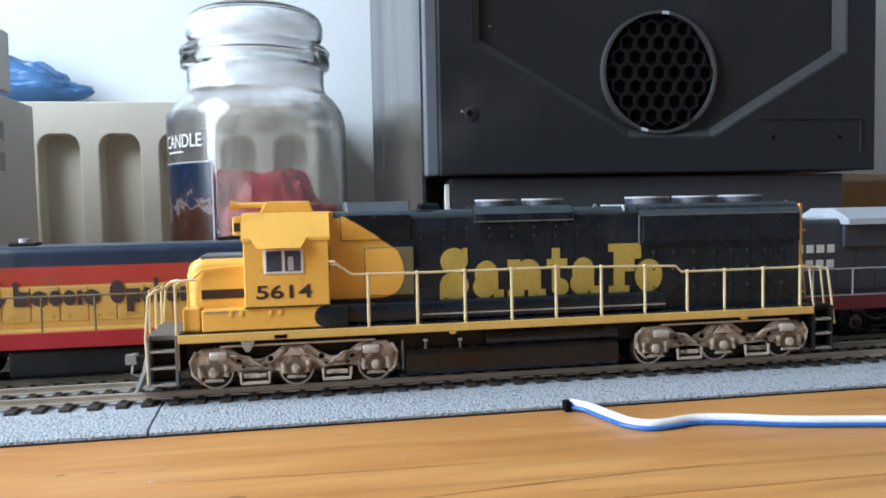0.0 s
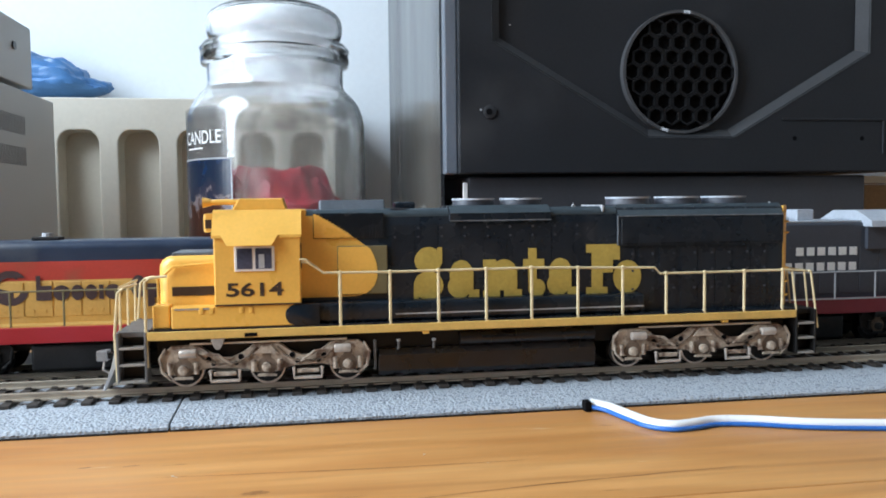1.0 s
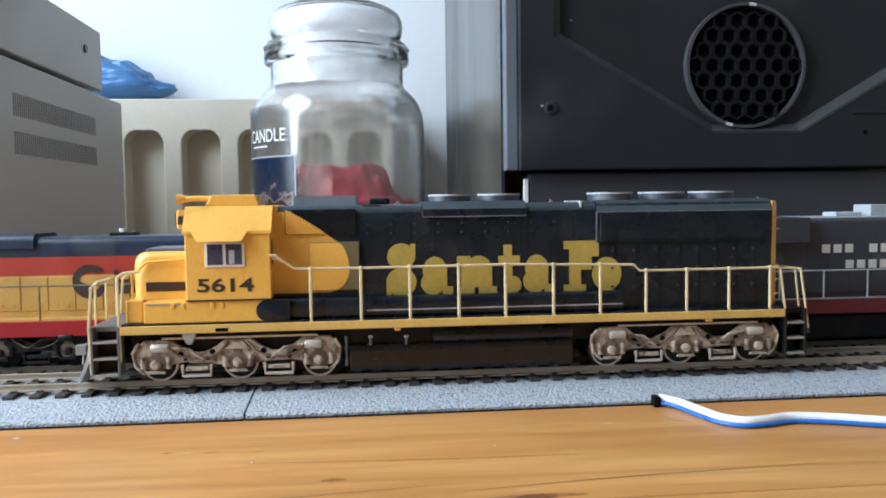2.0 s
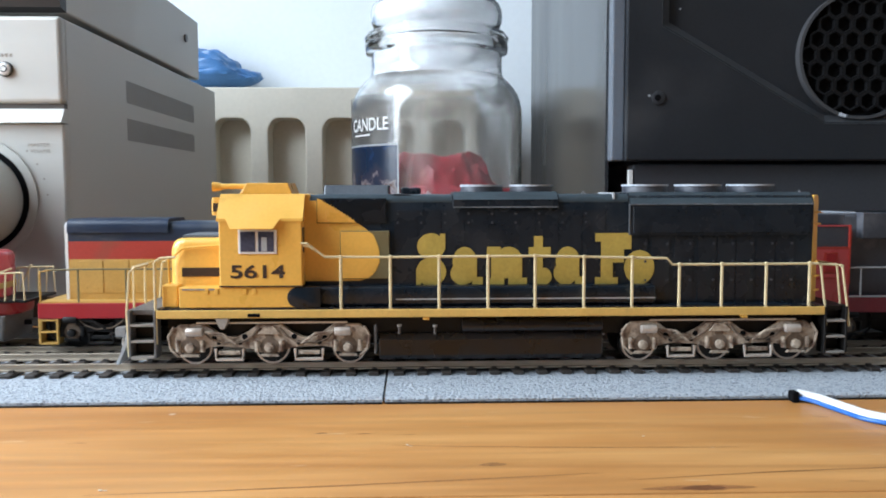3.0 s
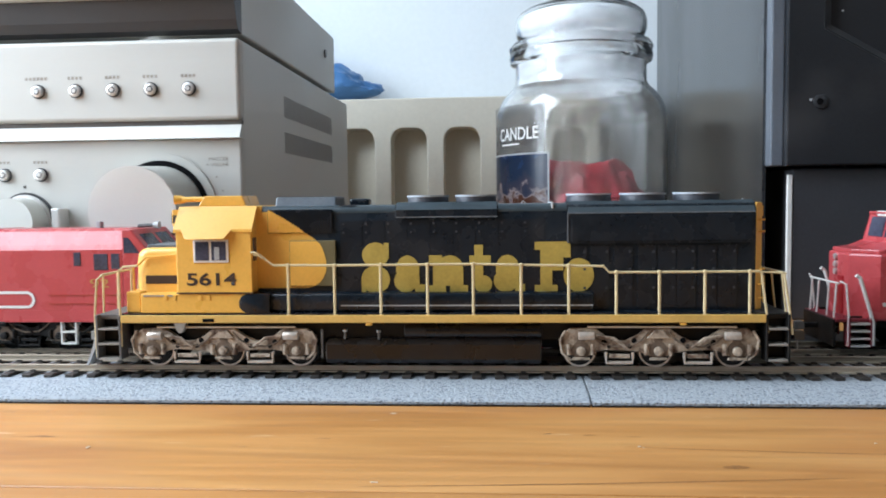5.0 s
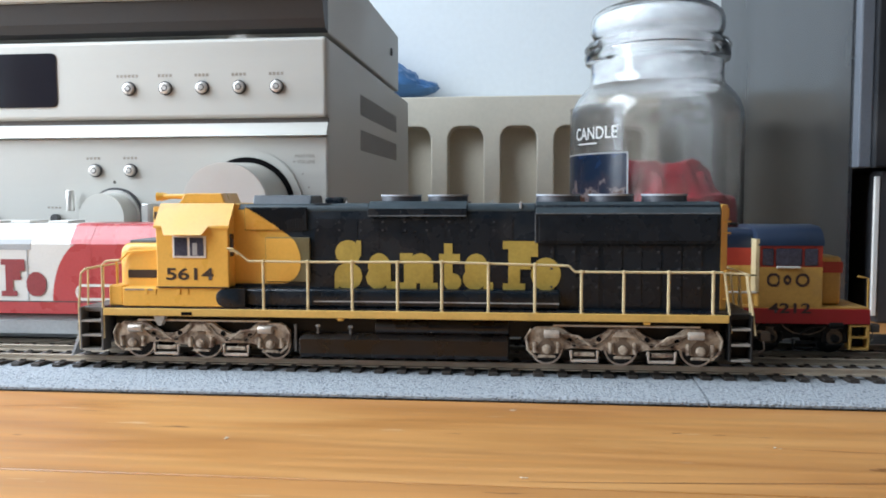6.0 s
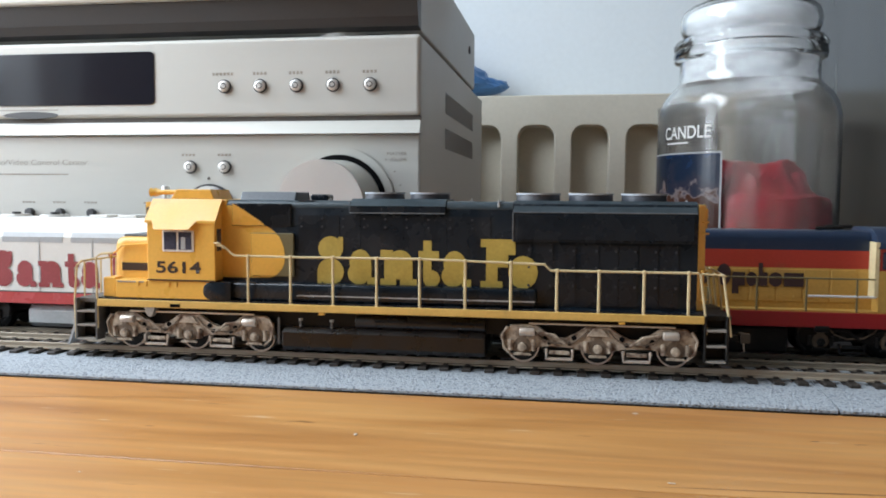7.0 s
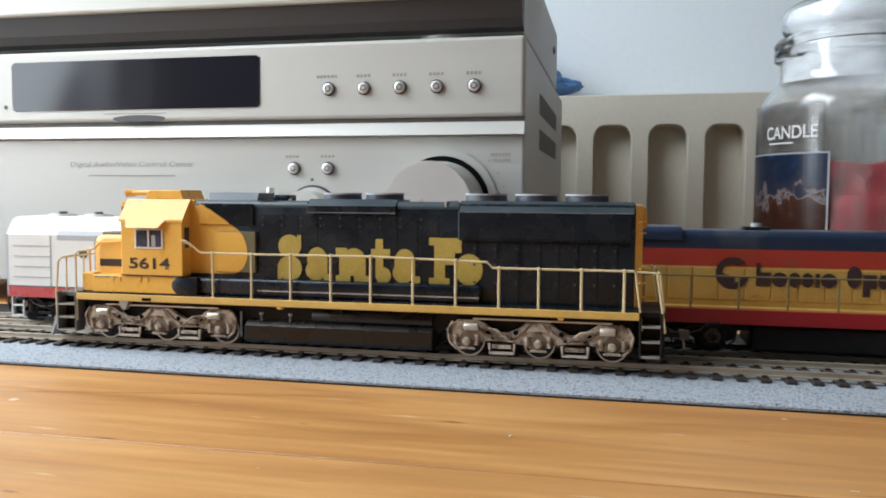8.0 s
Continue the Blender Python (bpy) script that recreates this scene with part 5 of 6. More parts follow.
        part("corner_rail", W([(37.6, y, 13), (37.0, y, 20), (35.2, y, 33.2), (34.4, y, 33.9)], 0.42), RAILING, e)
        part("corner_rail", W([(45.6, y, 12.5), (44.6, y, 20), (42.6, y, 33.0), (41.8, y, 33.4)], 0.42), RAILING, e)
    for y in (-11, 0, 11):
        part("end_rail_post", W([(-196.4, y, 19.4), (-196.2, y, 33.2)], 0.4), RAILING, e)
        part("end_rail_post", W([(45.4, y, 19.4), (43.8, y, 33.0)], 0.4), RAILING, e)
    part("end_rail", W([(-196.0, -13, 33.4), (-196.0, 13, 33.4)], 0.4), RAILING, e)
    part("end_rail", W([(43.4, -15.8, 33.0), (43.4, 15.8, 33.0)], 0.4), RAILING, e)
    part("end_rail", W([(35.6, -15.8, 33.6), (43.4, -15.8, 33.2)], 0.35), RAILING, e)
    # side handrails
    for y in (-16.9, 16.9):
        part("handrail", W([(-138.6, y, 40.6), (-136.0, y, 40.4), (-131.5, y, 36.9), (-109.8, y, 36.7), (-61.5, y, 36.9), (-17.2, y, 35.9), (-15.2, y, 33.8), (1.5, y, 33.8), (34.4, y, 33.9)], 0.43), RAILING, e, "pale yellow wire handrail")
        for x, h in ((-126.2, 36.8), (-109.8, 36.7), (-93.6, 36.8), (-77.3, 36.8), (-61.5, 36.9), (-45.1, 36.5), (-28.9, 36.2), (-12.9, 33.8), (1.5, 33.8), (16.6, 33.85), (31.4, 33.9)):
            post = part("handrail_post", tube(B(x - 0.7, x + 0.7, y - 0.4 if y < 0 else y, y if y < 0 else y + 0.4, 17.8, 19.8, bev=0.15, seg=1), [(x, y, 19.0), (x, y, h)], 0.53), RAILING, e)
            part("post_ball", Y((x, h), 0.75, y - 0.65, y + 0.65, "y", 10, bev=0.25), RAILING, post)
    # the owner's mark on the hood side: heavy solid shapes, no lettering
    def blob(u, z, cu, cz, ru, rz):
        return (u - cu) ** 2 / ru ** 2 + (z - cz) ** 2 / rz ** 2 <= 1
    def mark_s(x, z):
        return blob(x, z, -96.2, 39.8, 4.7, 4.5) or blob(x, z, -96.2, 31.2, 5.1, 4.9) or bold([], [(-93.2, -91.4, 38.6, 44.2), (-101.3, -99.6, 26.4, 31.6)], x, z, 0.1)
    def mark_a(x0):
        return lambda x, z: blob(x - x0, z, 4.2, 30.6, 4.2, 4.0) or blob(x - x0, z, 4.8, 34.8, 4.1, 4.8) or bold([], [(5.6, 8.9, 28.4, 35.8), (7.4, 10.9, 26.6, 29.4)], x - x0, z, 0.1)
    def mark_n(x, z):
        u = x + 77.4
        return blob(u, z, 7.6, 34.9, 4.6, 4.7) or bold([], [(1.6, 12.2, 28.8, 35.2), (1.6, 4.8, 28.8, 39.4), (0.1, 4.8, 37.0, 39.6), (0.1, 6.1, 26.6, 29.0), (7.6, 13.8, 26.6, 29.0)], u, z, 0.1)
    def mark_t(x, z):
        u = x + 63.2
        return blob(u, z, 5.0, 29.4, 3.1, 3.1) or bold([], [(1.9, 5.0, 29.2, 43.2), (0.1, 7.8, 36.8, 39.4)], u, z, 0.1)
    def mark_f(x, z):
        u = x + 40.5
        return bold([], [(2.3, 6.4, 26.4, 44.2), (0.2, 12.6, 41.2, 44.2), (0.2, 8.2, 26.4, 29.0), (6.4, 10.2, 34.0, 41.2), (10.2, 12.6, 38.6, 41.2)], u, z, 0.1)
    def mark_e(x, z):
        u, w = x + 25.0, z - 32.4
        ring = u * u / 5.2 ** 2 + w * w / 5.9 ** 2 <= 1
        return ring
    for x0, x1, f in ((-102, -90, mark_s), (-89.8, -78.3, mark_a(-89.6)), (-77.6, -63.2, mark_n), (-63.4, -54.6, mark_t), (-54.8, -43.2, mark_a(-54.5)), (-40.6, -27.6, mark_f), (-30.4, -19.4, mark_e)):
        part("painted_mark", stamp(x0, x1, 25.6, 44.6, -11.42, f, 0.18), GOLD, e)
    # tank and air reservoirs
    part("fuel_tank", P([(-14, 1.8), (-15.2, 3.4), (-15.2, 8.6), (-13.4, 10.6), (13.4, 10.6), (15.2, 8.6), (15.2, 3.4), (14, 1.8)], "x", -114, -38, bev=0.6), TANK_BLACK, e, "black fuel tank", smooth=False)
    part("air_reservoir", Y((-12.4, 13.0), 2.6, -86, -38, "x", 20, bev=0.6), TANK_BLACK, e, smooth=True)
    part("air_reservoir", Y((12.4, 13.0), 2.6, -86, -38, "x", 20, bev=0.6), TANK_BLACK, e, smooth=True)
    for x, z in ((-107, 11.6), (-95, 11.4)):
        v = part("filler_valve", Y((x, -14.0), 0.45, z - 1.2, z + 1.4, "z", 10), STEP_GREY, e)
        part("valve_cap", Y((x, -14.0), 0.8, z + 1.4, z + 2.1, "z", 10), PALE_GREY, v)
    part("sight_gauge", B(-115.5, -114.6, -15.4, -14.6, 4, 14, bev=0.2), STEP_GREY, e)
    wheels = []
    for cx in (-150.3, 1.5):
        wheels += truck(e, cx, DUST, STEEL)[1]
    return e, wheels


# ---- the engines standing on the rear track ----
def blocky_script(x0, widths, z0, h, thick, gap=0.55):
    """Solid bars and discs in the size and rhythm of small painted script: a list of (kind, width)."""
    def f(x, z):
        u = x - x0
        for kind, w in widths:
            if 0 <= u <= w:
                c, m = w / 2, z0 + h / 2
                if kind == "disc":
                    return math.hypot((u - c) / (w / 2), (z - m) / (h / 2)) <= 1.05
                if kind == "stem":
                    return z0 <= z <= z0 + h * 1.7 and (u <= thick or z <= z0 + h)
                if kind == "bar":
                    return z0 <= z <= z0 + h
                if kind == "tall":
                    return math.hypot((u - c) / (w / 2), (z - z0 - h * 0.8) / (h * 0.8)) <= 1
                if kind == "tail":
                    return z0 - h * 0.6 <= z <= z0 + h and (z > z0 or u < c)
                return False
            u -= w + gap
        return False
    return f


def three_colour_engine():
    o = -32.0
    e = thing("model_locomotive", "navy, vermilion and yellow model diesel locomotive on rear track", "locomotive", at=(o * MM, REAR_Y * MM, RAIL_TOP_REAR * MM))
    L = lambda x: x - o
    part("frame", B(L(-133), L(73), -11, 11, 9, 12.4), SOOT_BLACK, e)
    part("side_sill", B(L(-135.5), L(75), -17.8, 17.8, 12.4, 18.4, bev=0.3), DEEP_RED, e, "deep red side sill")
    part("walkway", B(L(-135), L(74.5), -17.4, 17.4, 18.4, 19.0), MUSTARD, e)
    for z0, z1, m in ((19.0, 34.8, MUSTARD), (34.8, 41.8, VERMILION)):
        part("hood_band", B(L(-126), L(33), -11, 11, z0, z1), m, e)
    part("hood_roof", P(hood_profile(11, 41.8, 49.3, 3.2), "x", L(-126), L(33)), NAVY, e, "navy blue hood roof", smooth=True)
    part("hood_end", P(hood_profile(11.1, 19, 49.4, 3.2), "x", L(-127.2), L(-126)), WARM_WHITE, e)
    for k in range(15):
        x = L(-122 + 10.0 * k)
        d = part("hood_door", B(x, x + 9.2, -11.25, -10.9, 21.5, 34.2, bev=0.1, seg=1), MUSTARD, e)
        for dx in (2, 6.2):
            part("latch", B(x + dx, x + dx + 0.9, -11.5, -11.2, 23.2, 23.9), MUSTARD, d)
    for k in range(3):
        x = L(-118 + 7 * k)
        part("roof_hatch", B(x, x + 5, -6, 6, 49.2, 49.9, bev=0.2), NAVY, e)
    part("radiator_roof", P(hood_profile(12.0, 45.2, 50.6, 3.0), "x", L(-126), L(-87)), NAVY, e, smooth=True)
    part("antenna_base", B(L(-62), L(-52), -3.4, 3.4, 49.2, 50.6, bev=0.4), SOOT_BLACK, e)
    part("beacon", Y((L(-57), 0), 2.2, 50.6, 52.0, "z", 12), PALE_GREY, e)
    part("horn", W([(L(14), -3, 50.2), (L(24), -3, 50.6)], 0.7), SOOT_BLACK, e)
    part("horn", W([(L(18), -1, 50.8), (L(28), -1, 51.0)], 0.7), SOOT_BLACK, e)
    # cab
    cab = part("cab", B(L(33), L(57), -17.4, 17.4, 19, 34.6, bev=0.2), MUSTARD, e, "yellow lower cab")
    part("window_band", B(L(33.2), L(56.8), -17.2, 17.2, 34.6, 43.4), VERMILION, cab)
    part("cab_roof", P([(-17.6, 43.0), (-17.4, 44.6), (-16.2, 46.8), (-13.6, 49.2), (-10, 50.6), (0, 51.0), (10, 50.6), (13.6, 49.2), (16.2, 46.8), (17.4, 44.6), (17.6, 43.0)], "x", L(32.2), L(57.6), bev=0.4), NAVY, cab, "rounded navy cab roof", smooth=True)
    part("white_edge", B(L(31.6), L(33.0), -17.5, -11, 24.6, 45.6), RAILING, cab, "cream edge stripe")
    for x0, x1 in ((34.2, 38.4), (39.2, 49.0), (50.0, 55.0)):
        part("side_window", B(L(x0), L(x1), -17.5, -17.1, 35.2, 42.0, bev=0.4), WINDOW_DARK, cab)
    part("armrest", B(L(39.5), L(48.5), -18.3, -17.3, 34.2, 35.0, bev=0.2), WARM_WHITE, cab)
    part("initials_shape", stamp(L(36.0), L(40.8), 26.8, 32.4, -17.56, lambda x, z: 1.7 < math.hypot(x - L(38.5), z - 29.6) < 2.7, 0.2), MARK_NAVY, cab)
    part("initials_shape", stamp(L(42.2), L(45.4), 27.4, 32.0, -17.56, lambda x, z: 0.5 < math.hypot(x - L(43.7), (z - 29.6) * 0.75) < 1.5, 0.2), MARK_NAVY, cab)
    part("initials_shape", stamp(L(46.6), L(52.4), 26.8, 32.4, -17.56, lambda x, z: 1.7 < math.hypot(x - L(49.4), z - 29.6) < 2.7, 0.2), MARK_NAVY, cab)
    words("road_number", "4212", MARK_NAVY, e, L(36.6), L(52.6), 16.6, 20.6, -17.98, weight=0.02)
    nose = part("nose", B(L(57), L(66.5), -11, 11, 19, 38.5, bev=1.6, seg=3), MUSTARD, e, "short yellow nose", smooth=True)
    part("nose_band", B(L(57.2), L(66.7), -11.2, 11.2, 32, 36.4), VERMILION, nose)
    # painted mark and script in plain shapes
    cx, cz = L(-67.2), 32.2
    part("painted_mark", stamp(cx - 7, cx + 7, cz - 7, cz + 7, -11.4, lambda x, z: 3.9 < math.hypot(x - cx, z - cz) < 6.5 and not (x > cx + 2.6 and abs(z - cz - 1.2) < 2.6) or (math.hypot(x - cx, z - cz) < 4.2 and z < cz - 1.2 - 0.3 * (x - cx) and x < cx + 1), 0.2), MARK_NAVY, e, "round dark painted mark")
    f = blocky_script(L(-58.3), [("stem", 5.4), ("disc", 5.7), ("disc", 4.3), ("disc", 4.3), ("bar", 1.7), ("disc", 5.7), ("gap", 2.4), ("tall", 5.4), ("tail", 4.8), ("disc", 4.0), ("stem", 3.3), ("disc", 5.1), ("bar", 7.4)], 27.4, 5.4, 1.6)
    part("painted_script", stamp(L(-59), L(10.5), 23.8, 37.4, -11.58, f, 0.18), MARK_NAVY, e, "dark painted script")
    for y in (-17.2, 17.2):
        part("handrail", W([(L(-132), y, 31.2), (L(-120), y, 31.4), (L(32), y, 31.4)], 0.35), MARK_NAVY if y > 0 else OLIVE, e)
        part("kick_rail", W([(L(8), y, 24.6), (L(32.2), y, 24.6)], 0.45), WARM_WHITE, e)
        for k in range(9):
            x = L(-120 + 18.2 * k)
            part("handrail_post", W([(x, y, 17.0), (x, y, 31.4)], 0.4), OLIVE, e)
        for x in (-134.5, 74):
            part("corner_rail", W([(L(x), y, 8), (L(x), y, 30.5), (L(x + (4 if x < 0 else -4)), y, 31.2)], 0.42), MUSTARD, e)
    for x, w in ((-135.5, -128.0), (67.5, 75)):
        for ya, yb in ((-17.6, -12.5), (12.5, 17.6)):
            steps(e, L(x), L(w), ya, yb, 2.4, 16.0, MUSTARD, MUSTARD)
    for x in (-136.2, 74.8):
        part("pilot", B(L(x), L(x + 1.0), -14, 14, 2.4, 14, bev=0.2), SOOT_BLACK, e)
    coupler(e, L(-136), -1, 8.5), coupler(e, L(75.8), 1, 8.5)
    part("fuel_tank", B(L(-60), L(2), -15.4, 15.4, 1.4, 12.0, bev=1.6, seg=3), SOOT_BLACK, e, smooth=True)
    for cx in (L(-99), L(38)):
        truck(e, cx, SOOT_BLACK, SOOT_BLACK, axles=(-24.5, 0, 24.5), detail=False)
    return e


def red_nosed_cowl_engine():
    o = -274.0
    e = thing("model_locomotive", "white cowl-bodied model diesel locomotive with red nose", "locomotive", at=(o * MM, REAR_Y * MM, RAIL_TOP_REAR * MM))
    L = lambda x: x - o
    half = 17.8
    body = [(-half, 13.0), (-half, 42.6), (-half + 1.2, 44.6), (-12.5, 50.2), (-10, 51.2), (10, 51.2), (12.5, 50.2), (half - 1.2, 44.6), (half, 42.6), (half, 13.0)]
    part("body", P(body, "x", L(-399), L(-243)), WARM_WHITE, e, "silvery white cowl body")
    part("front_body", P(body, "x", L(-243), L(-184)), RED, e, "red cab section")
    def sweep(x, z):
        return z < 43 and x > L(-243) - 17.5 * math.sqrt(max(0, 1 - ((z - 18) / 27.0) ** 2)) + 0.0 * z
    part("painted_flank", stamp(L(-262), L(-242.8), 18.0, 42.8, -half - 0.14, sweep, 0.25), RED, e)
    roofpaint = [(-half - 0.12, 42.4), (-half + 1.15, 44.75), (-12.5, 50.35), (-10, 51.35), (10, 51.35), (12.5, 50.35), (half - 1.15, 44.75), (half + 0.12, 42.4)]
    part("roof_paint", P(roofpaint, "x", L(-252), L(-242.9)), RED, e)
    part("lower_stripe", B(L(-399.2), L(-184), -half - 0.25, half + 0.25, 12.6, 17.6), RED, e, "red lower stripe")
    part("stripe_line", B(L(-399), L(-240), -half - 0.3, -half + 0.1, 17.6, 18.1), DARK_METAL, e)
    part("rear_wall", P(body, "x", L(-400.2), L(-399)), PALE_GREY, e)
    for k in range(4):
        z = 22.0 + 5.0 * k
        part("body_rib", B(L(-396), L(-376), -half - 0.22, -half + 0.1, z, z + 0.5), PALE_GREY, e)
    for x in (-376, -352, -318, -292, -272):
        part("panel_seam", B(L(x), L(x + 0.5), -half - 0.2, -half + 0.1, 18.2, 42.2), PALE_GREY, e)
    for x0, x1 in ((-372, -340), (-336, -306), (-302, -270)):
        v = part("roof_vent", prism(bmesh.new(), [(-half - 0.12, 40.2), (-half - 0.12, 42.6), (-half + 1.0, 44.7), (-half + 1.4, 44.4), (-half + 0.4, 42.4), (-half + 0.4, 40.2)], "x", L(x0), L(x1)), PALE_GREY, e)
    for x in (-382, -362, -342, -322):
        part("fan_motor", Y((L(x), 0), 2.0, 52.2, 53.4, "z", 14), DARK_METAL, fan(e, L(x), 51.2, 6.6, WARM_WHITE, 0.9))
    for x in (-300, -286, -268):
        part("roof_hatch", B(L(x), L(x + 9), -7, 7, 51.1, 52.4, bev=0.4), WARM_WHITE, e)
    part("porthole", Y((L(-358), 34), 2.2, -half - 0.3, -half + 0.1, "y", 20), DARK_METAL, e)
    # the owner's mark in solid painted shapes, red on white
    def blob(u, w, cu, cw, ru, rw):
        return (u - cu) ** 2 / ru ** 2 + (w - cw) ** 2 / rw ** 2 <= 1
    s = 0.92
    def glyph(kind, x0):
        def f(x, z):
            u, w = (x - x0) / s, (z - 20.0) / s
            if kind == "tall":
                return blob(u, w, 5, 13.2, 4.8, 4.6) or blob(u, w, 5, 4.9, 5, 4.9) or bold([], [(8, 9.8, 12, 17.6), (0.2, 2, 0, 5)], u, w, 0.1)
            if kind == "round":
                return blob(u, w, 4.2, 4.1, 4.2, 4.0) or blob(u, w, 4.8, 8.3, 4.1, 4.7) or bold([], [(5.6, 8.9, 2, 9.3), (7.4, 10.6, 0.1, 2.8)], u, w, 0.1)
            if kind == "arch":
                return blob(u, w, 7.4, 8.4, 4.6, 4.6) or bold([], [(1.6, 12, 2.2, 8.6), (1.6, 4.8, 2.2, 12.9), (0.1, 4.8, 10.5, 13), (0.1, 6, 0, 2.4), (7.4, 13.4, 0, 2.4)], u, w, 0.1)
            if kind == "stem":
                return blob(u, w, 4.8, 2.9, 3, 2.9) or bold([], [(1.8, 4.9, 2.6, 16.6), (0.1, 7.5, 10.2, 12.8)], u, w, 0.1)
            if kind == "flag":
                return bold([], [(2.3, 6.2, 0, 17.6), (0.2, 12.2, 14.8, 17.6), (0.2, 8, 0, 2.6), (6.2, 9.8, 7.6, 14.8), (9.8, 12.2, 12.2, 14.8)], u, w, 0.1)
            return blob(u, w, 5, 5.8, 5, 5.8)
        return f
    for kind, x in (("tall", -340.3), ("round", -329.3), ("arch", -318.4), ("stem", -305.2), ("round", -297.4), ("flag", -284.0), ("disc", -272.4)):
        part("painted_mark", stamp(L(x) - 0.4, L(x) + 13, 19.6, 37.4, -half - 0.32, glyph(kind, L(x)), 0.25), FADED_RED, e)
    # cab and nose
    for x0, x1, z0, z1 in ((-204.6, -201.6, 36.0, 41.6), (-196.0, -190.0, 34.2, 41.0), (-188.6, -185.0, 34.6, 41.0)):
        part("side_window", B(L(x0), L(x1), -half - 0.25, -half + 0.2, z0, z1, bev=0.15), WINDOW_DARK, e)
    cabf = part("windscreen_section", P([(L(-184), 13), (L(-184), 51.0), (L(-180), 50.8), (L(-171.5), 40.6), (L(-171.5), 13)], "y", -half, half, bev=0.6), RED, e, "red sloping cab front")
    part("windscreen", P([(L(-178.6), 48.6), (L(-172.4), 41.4), (L(-172.1), 41.7), (L(-178.3), 48.9)], "y", -13.5, -1.5), WINDOW_DARK, cabf)
    part("windscreen", P([(L(-178.6), 48.6), (L(-172.4), 41.4), (L(-172.1), 41.7), (L(-178.3), 48.9)], "y", 1.5, 13.5), WINDOW_DARK, cabf)
    part("corner_window", prism(bmesh.new(), [(L(-183), 41.2), (L(-176.4), 41.2), (L(-181.0), 47.6), (L(-183), 47.6)], "y", -half - 0.2, -half + 0.2), WINDOW_DARK, cabf)
    part("nose", P([(L(-171.5), -half + 0.4), (L(-165), -15.6), (L(-159.5), -12.2), (L(-156), -7.5), (L(-155), 0), (L(-156), 7.5), (L(-159.5), 12.2), (L(-165), 15.6), (L(-171.5), half - 0.4)], "z", 13, 37.4, bev=2.2, seg=4), RED, e, "red rounded nose", smooth=True)
    part("anticlimber", P([(L(-171.5), -half + 0.2), (L(-158), -14.6), (L(-150), -10), (L(-147.5), -4), (L(-147.5), 4), (L(-150), 10), (L(-158), 14.6), (L(-171.5), half - 0.2)], "z", 12.6, 18.6, bev=1.5, seg=3), RED, e, smooth=True)
    part("front_platform", B(L(-160), L(-142), -13, 13, 18.0, 19.2, bev=0.3), SOOT_BLACK, e)
    part("nose_band", P([(L(-171.4), -half + 0.2), (L(-165), -15.8), (L(-159.4), -12.4), (L(-155.8), -7.6), (L(-154.8), 0), (L(-155.8), 7.6), (L(-159.4), 12.4), (L(-165), 15.8), (L(-171.4), half - 0.2)], "z", 22.6, 25), MUSTARD, e, "yellow nose band")
    words("road_number", "92", MUSTARD, e, L(-197.8), L(-189.8), 27.0, 30.6, -half - 0.26)
    ring = lambda x, z: abs(max(abs(x - L(-236)) - 10.5, 0) ** 2 + (z - 22.0) ** 2 - 3.1 ** 2) < 3.6
    part("cigar_band", stamp(L(-252), L(-219), 17.6, 26.4, -half - 0.3, ring, 0.2), WARM_WHITE, e, "pale outlined badge")
    for z in (23.6, 20.0):
        part("trim_line", B(L(-216), L(-184), -half - 0.22, -half + 0.1, z, z + 0.45), VERMILION, e)
    part("horn", W([(L(-184), -2, 51.8), (L(-176), -2, 52.2)], 0.8, 8), DARK_METAL, e)
    part("horn_bell", Y((-2, 52.2), 1.2, L(-177), L(-174.5), "x", 12, r2=1.7), PALE_GREY, e)
    part("antenna", B(L(-203), L(-201), -1.5, 1.5, 51, 54, bev=0.3), PALE_GREY, e)
    part("pilot", P([(L(-168), 4), (L(-152), 2.4), (L(-151), 12.8), (L(-168), 12.8)], "y", -12, 12, bev=0.9, seg=3), PILOT_GREY, e, "dirty grey pilot")
    for y in (-13.6, 13.6):
        part("platform_rail", W([(L(-166), y, 19), (L(-163), y, 27), (L(-158), y, 29.4), (L(-143), y * 0.95, 29.8), (L(-142.6), y * 0.95, 19.0)], 0.4), RAILING, e)
        for x in (-158, -154, -150, -146.5):
            part("rail_post", W([(L(x), y * 0.98, 18.8), (L(x + 0.6), y * 0.98, 29.5)], 0.36), RAILING, e)
    for x0, x1 in ((-211.5, -204.5), (-398, -391)):
        for ya, yb in ((-17.9, -14.0), (14.0, 17.9)):
            steps(e, L(x0), L(x1), ya, yb, 3.2, 13, WARM_WHITE, WARM_WHITE, 2)
    for y in (-16.5, 16.5):
        part("corner_rail", W([(L(-160), y, 4), (L(-158), y, 22), (L(-152), y * 0.7, 30), (L(-149.5), y * 0.5, 31)], 0.4), RAILING, e)
        part("corner_rail", W([(L(-166), y, 14), (L(-163.5), y, 26), (L(-158), y * 0.8, 29)], 0.4), RAILING, e)
    coupler(e, L(-149), 1, 8.5), coupler(e, L(-400), -1, 8.5)
    part("fuel_tank", P([(-13, 1.5), (-16, 3.6), (-16, 9.0), (-14, 11.4), (14, 11.4), (16, 9.0), (16, 3.6), (13, 1.5)], "x", L(-325), L(-245)), TANK_GREY, e, "silver fuel tank")
    part("frame", B(L(-396), L(-172), -11, 11, 9, 13), SOOT_BLACK, e)
    for cx in (L(-368), L(-213)):
        truck(e, cx, SOOT_BLACK, SOOT_BLACK, axles=(-24, 0, 24), detail=False)
    return e


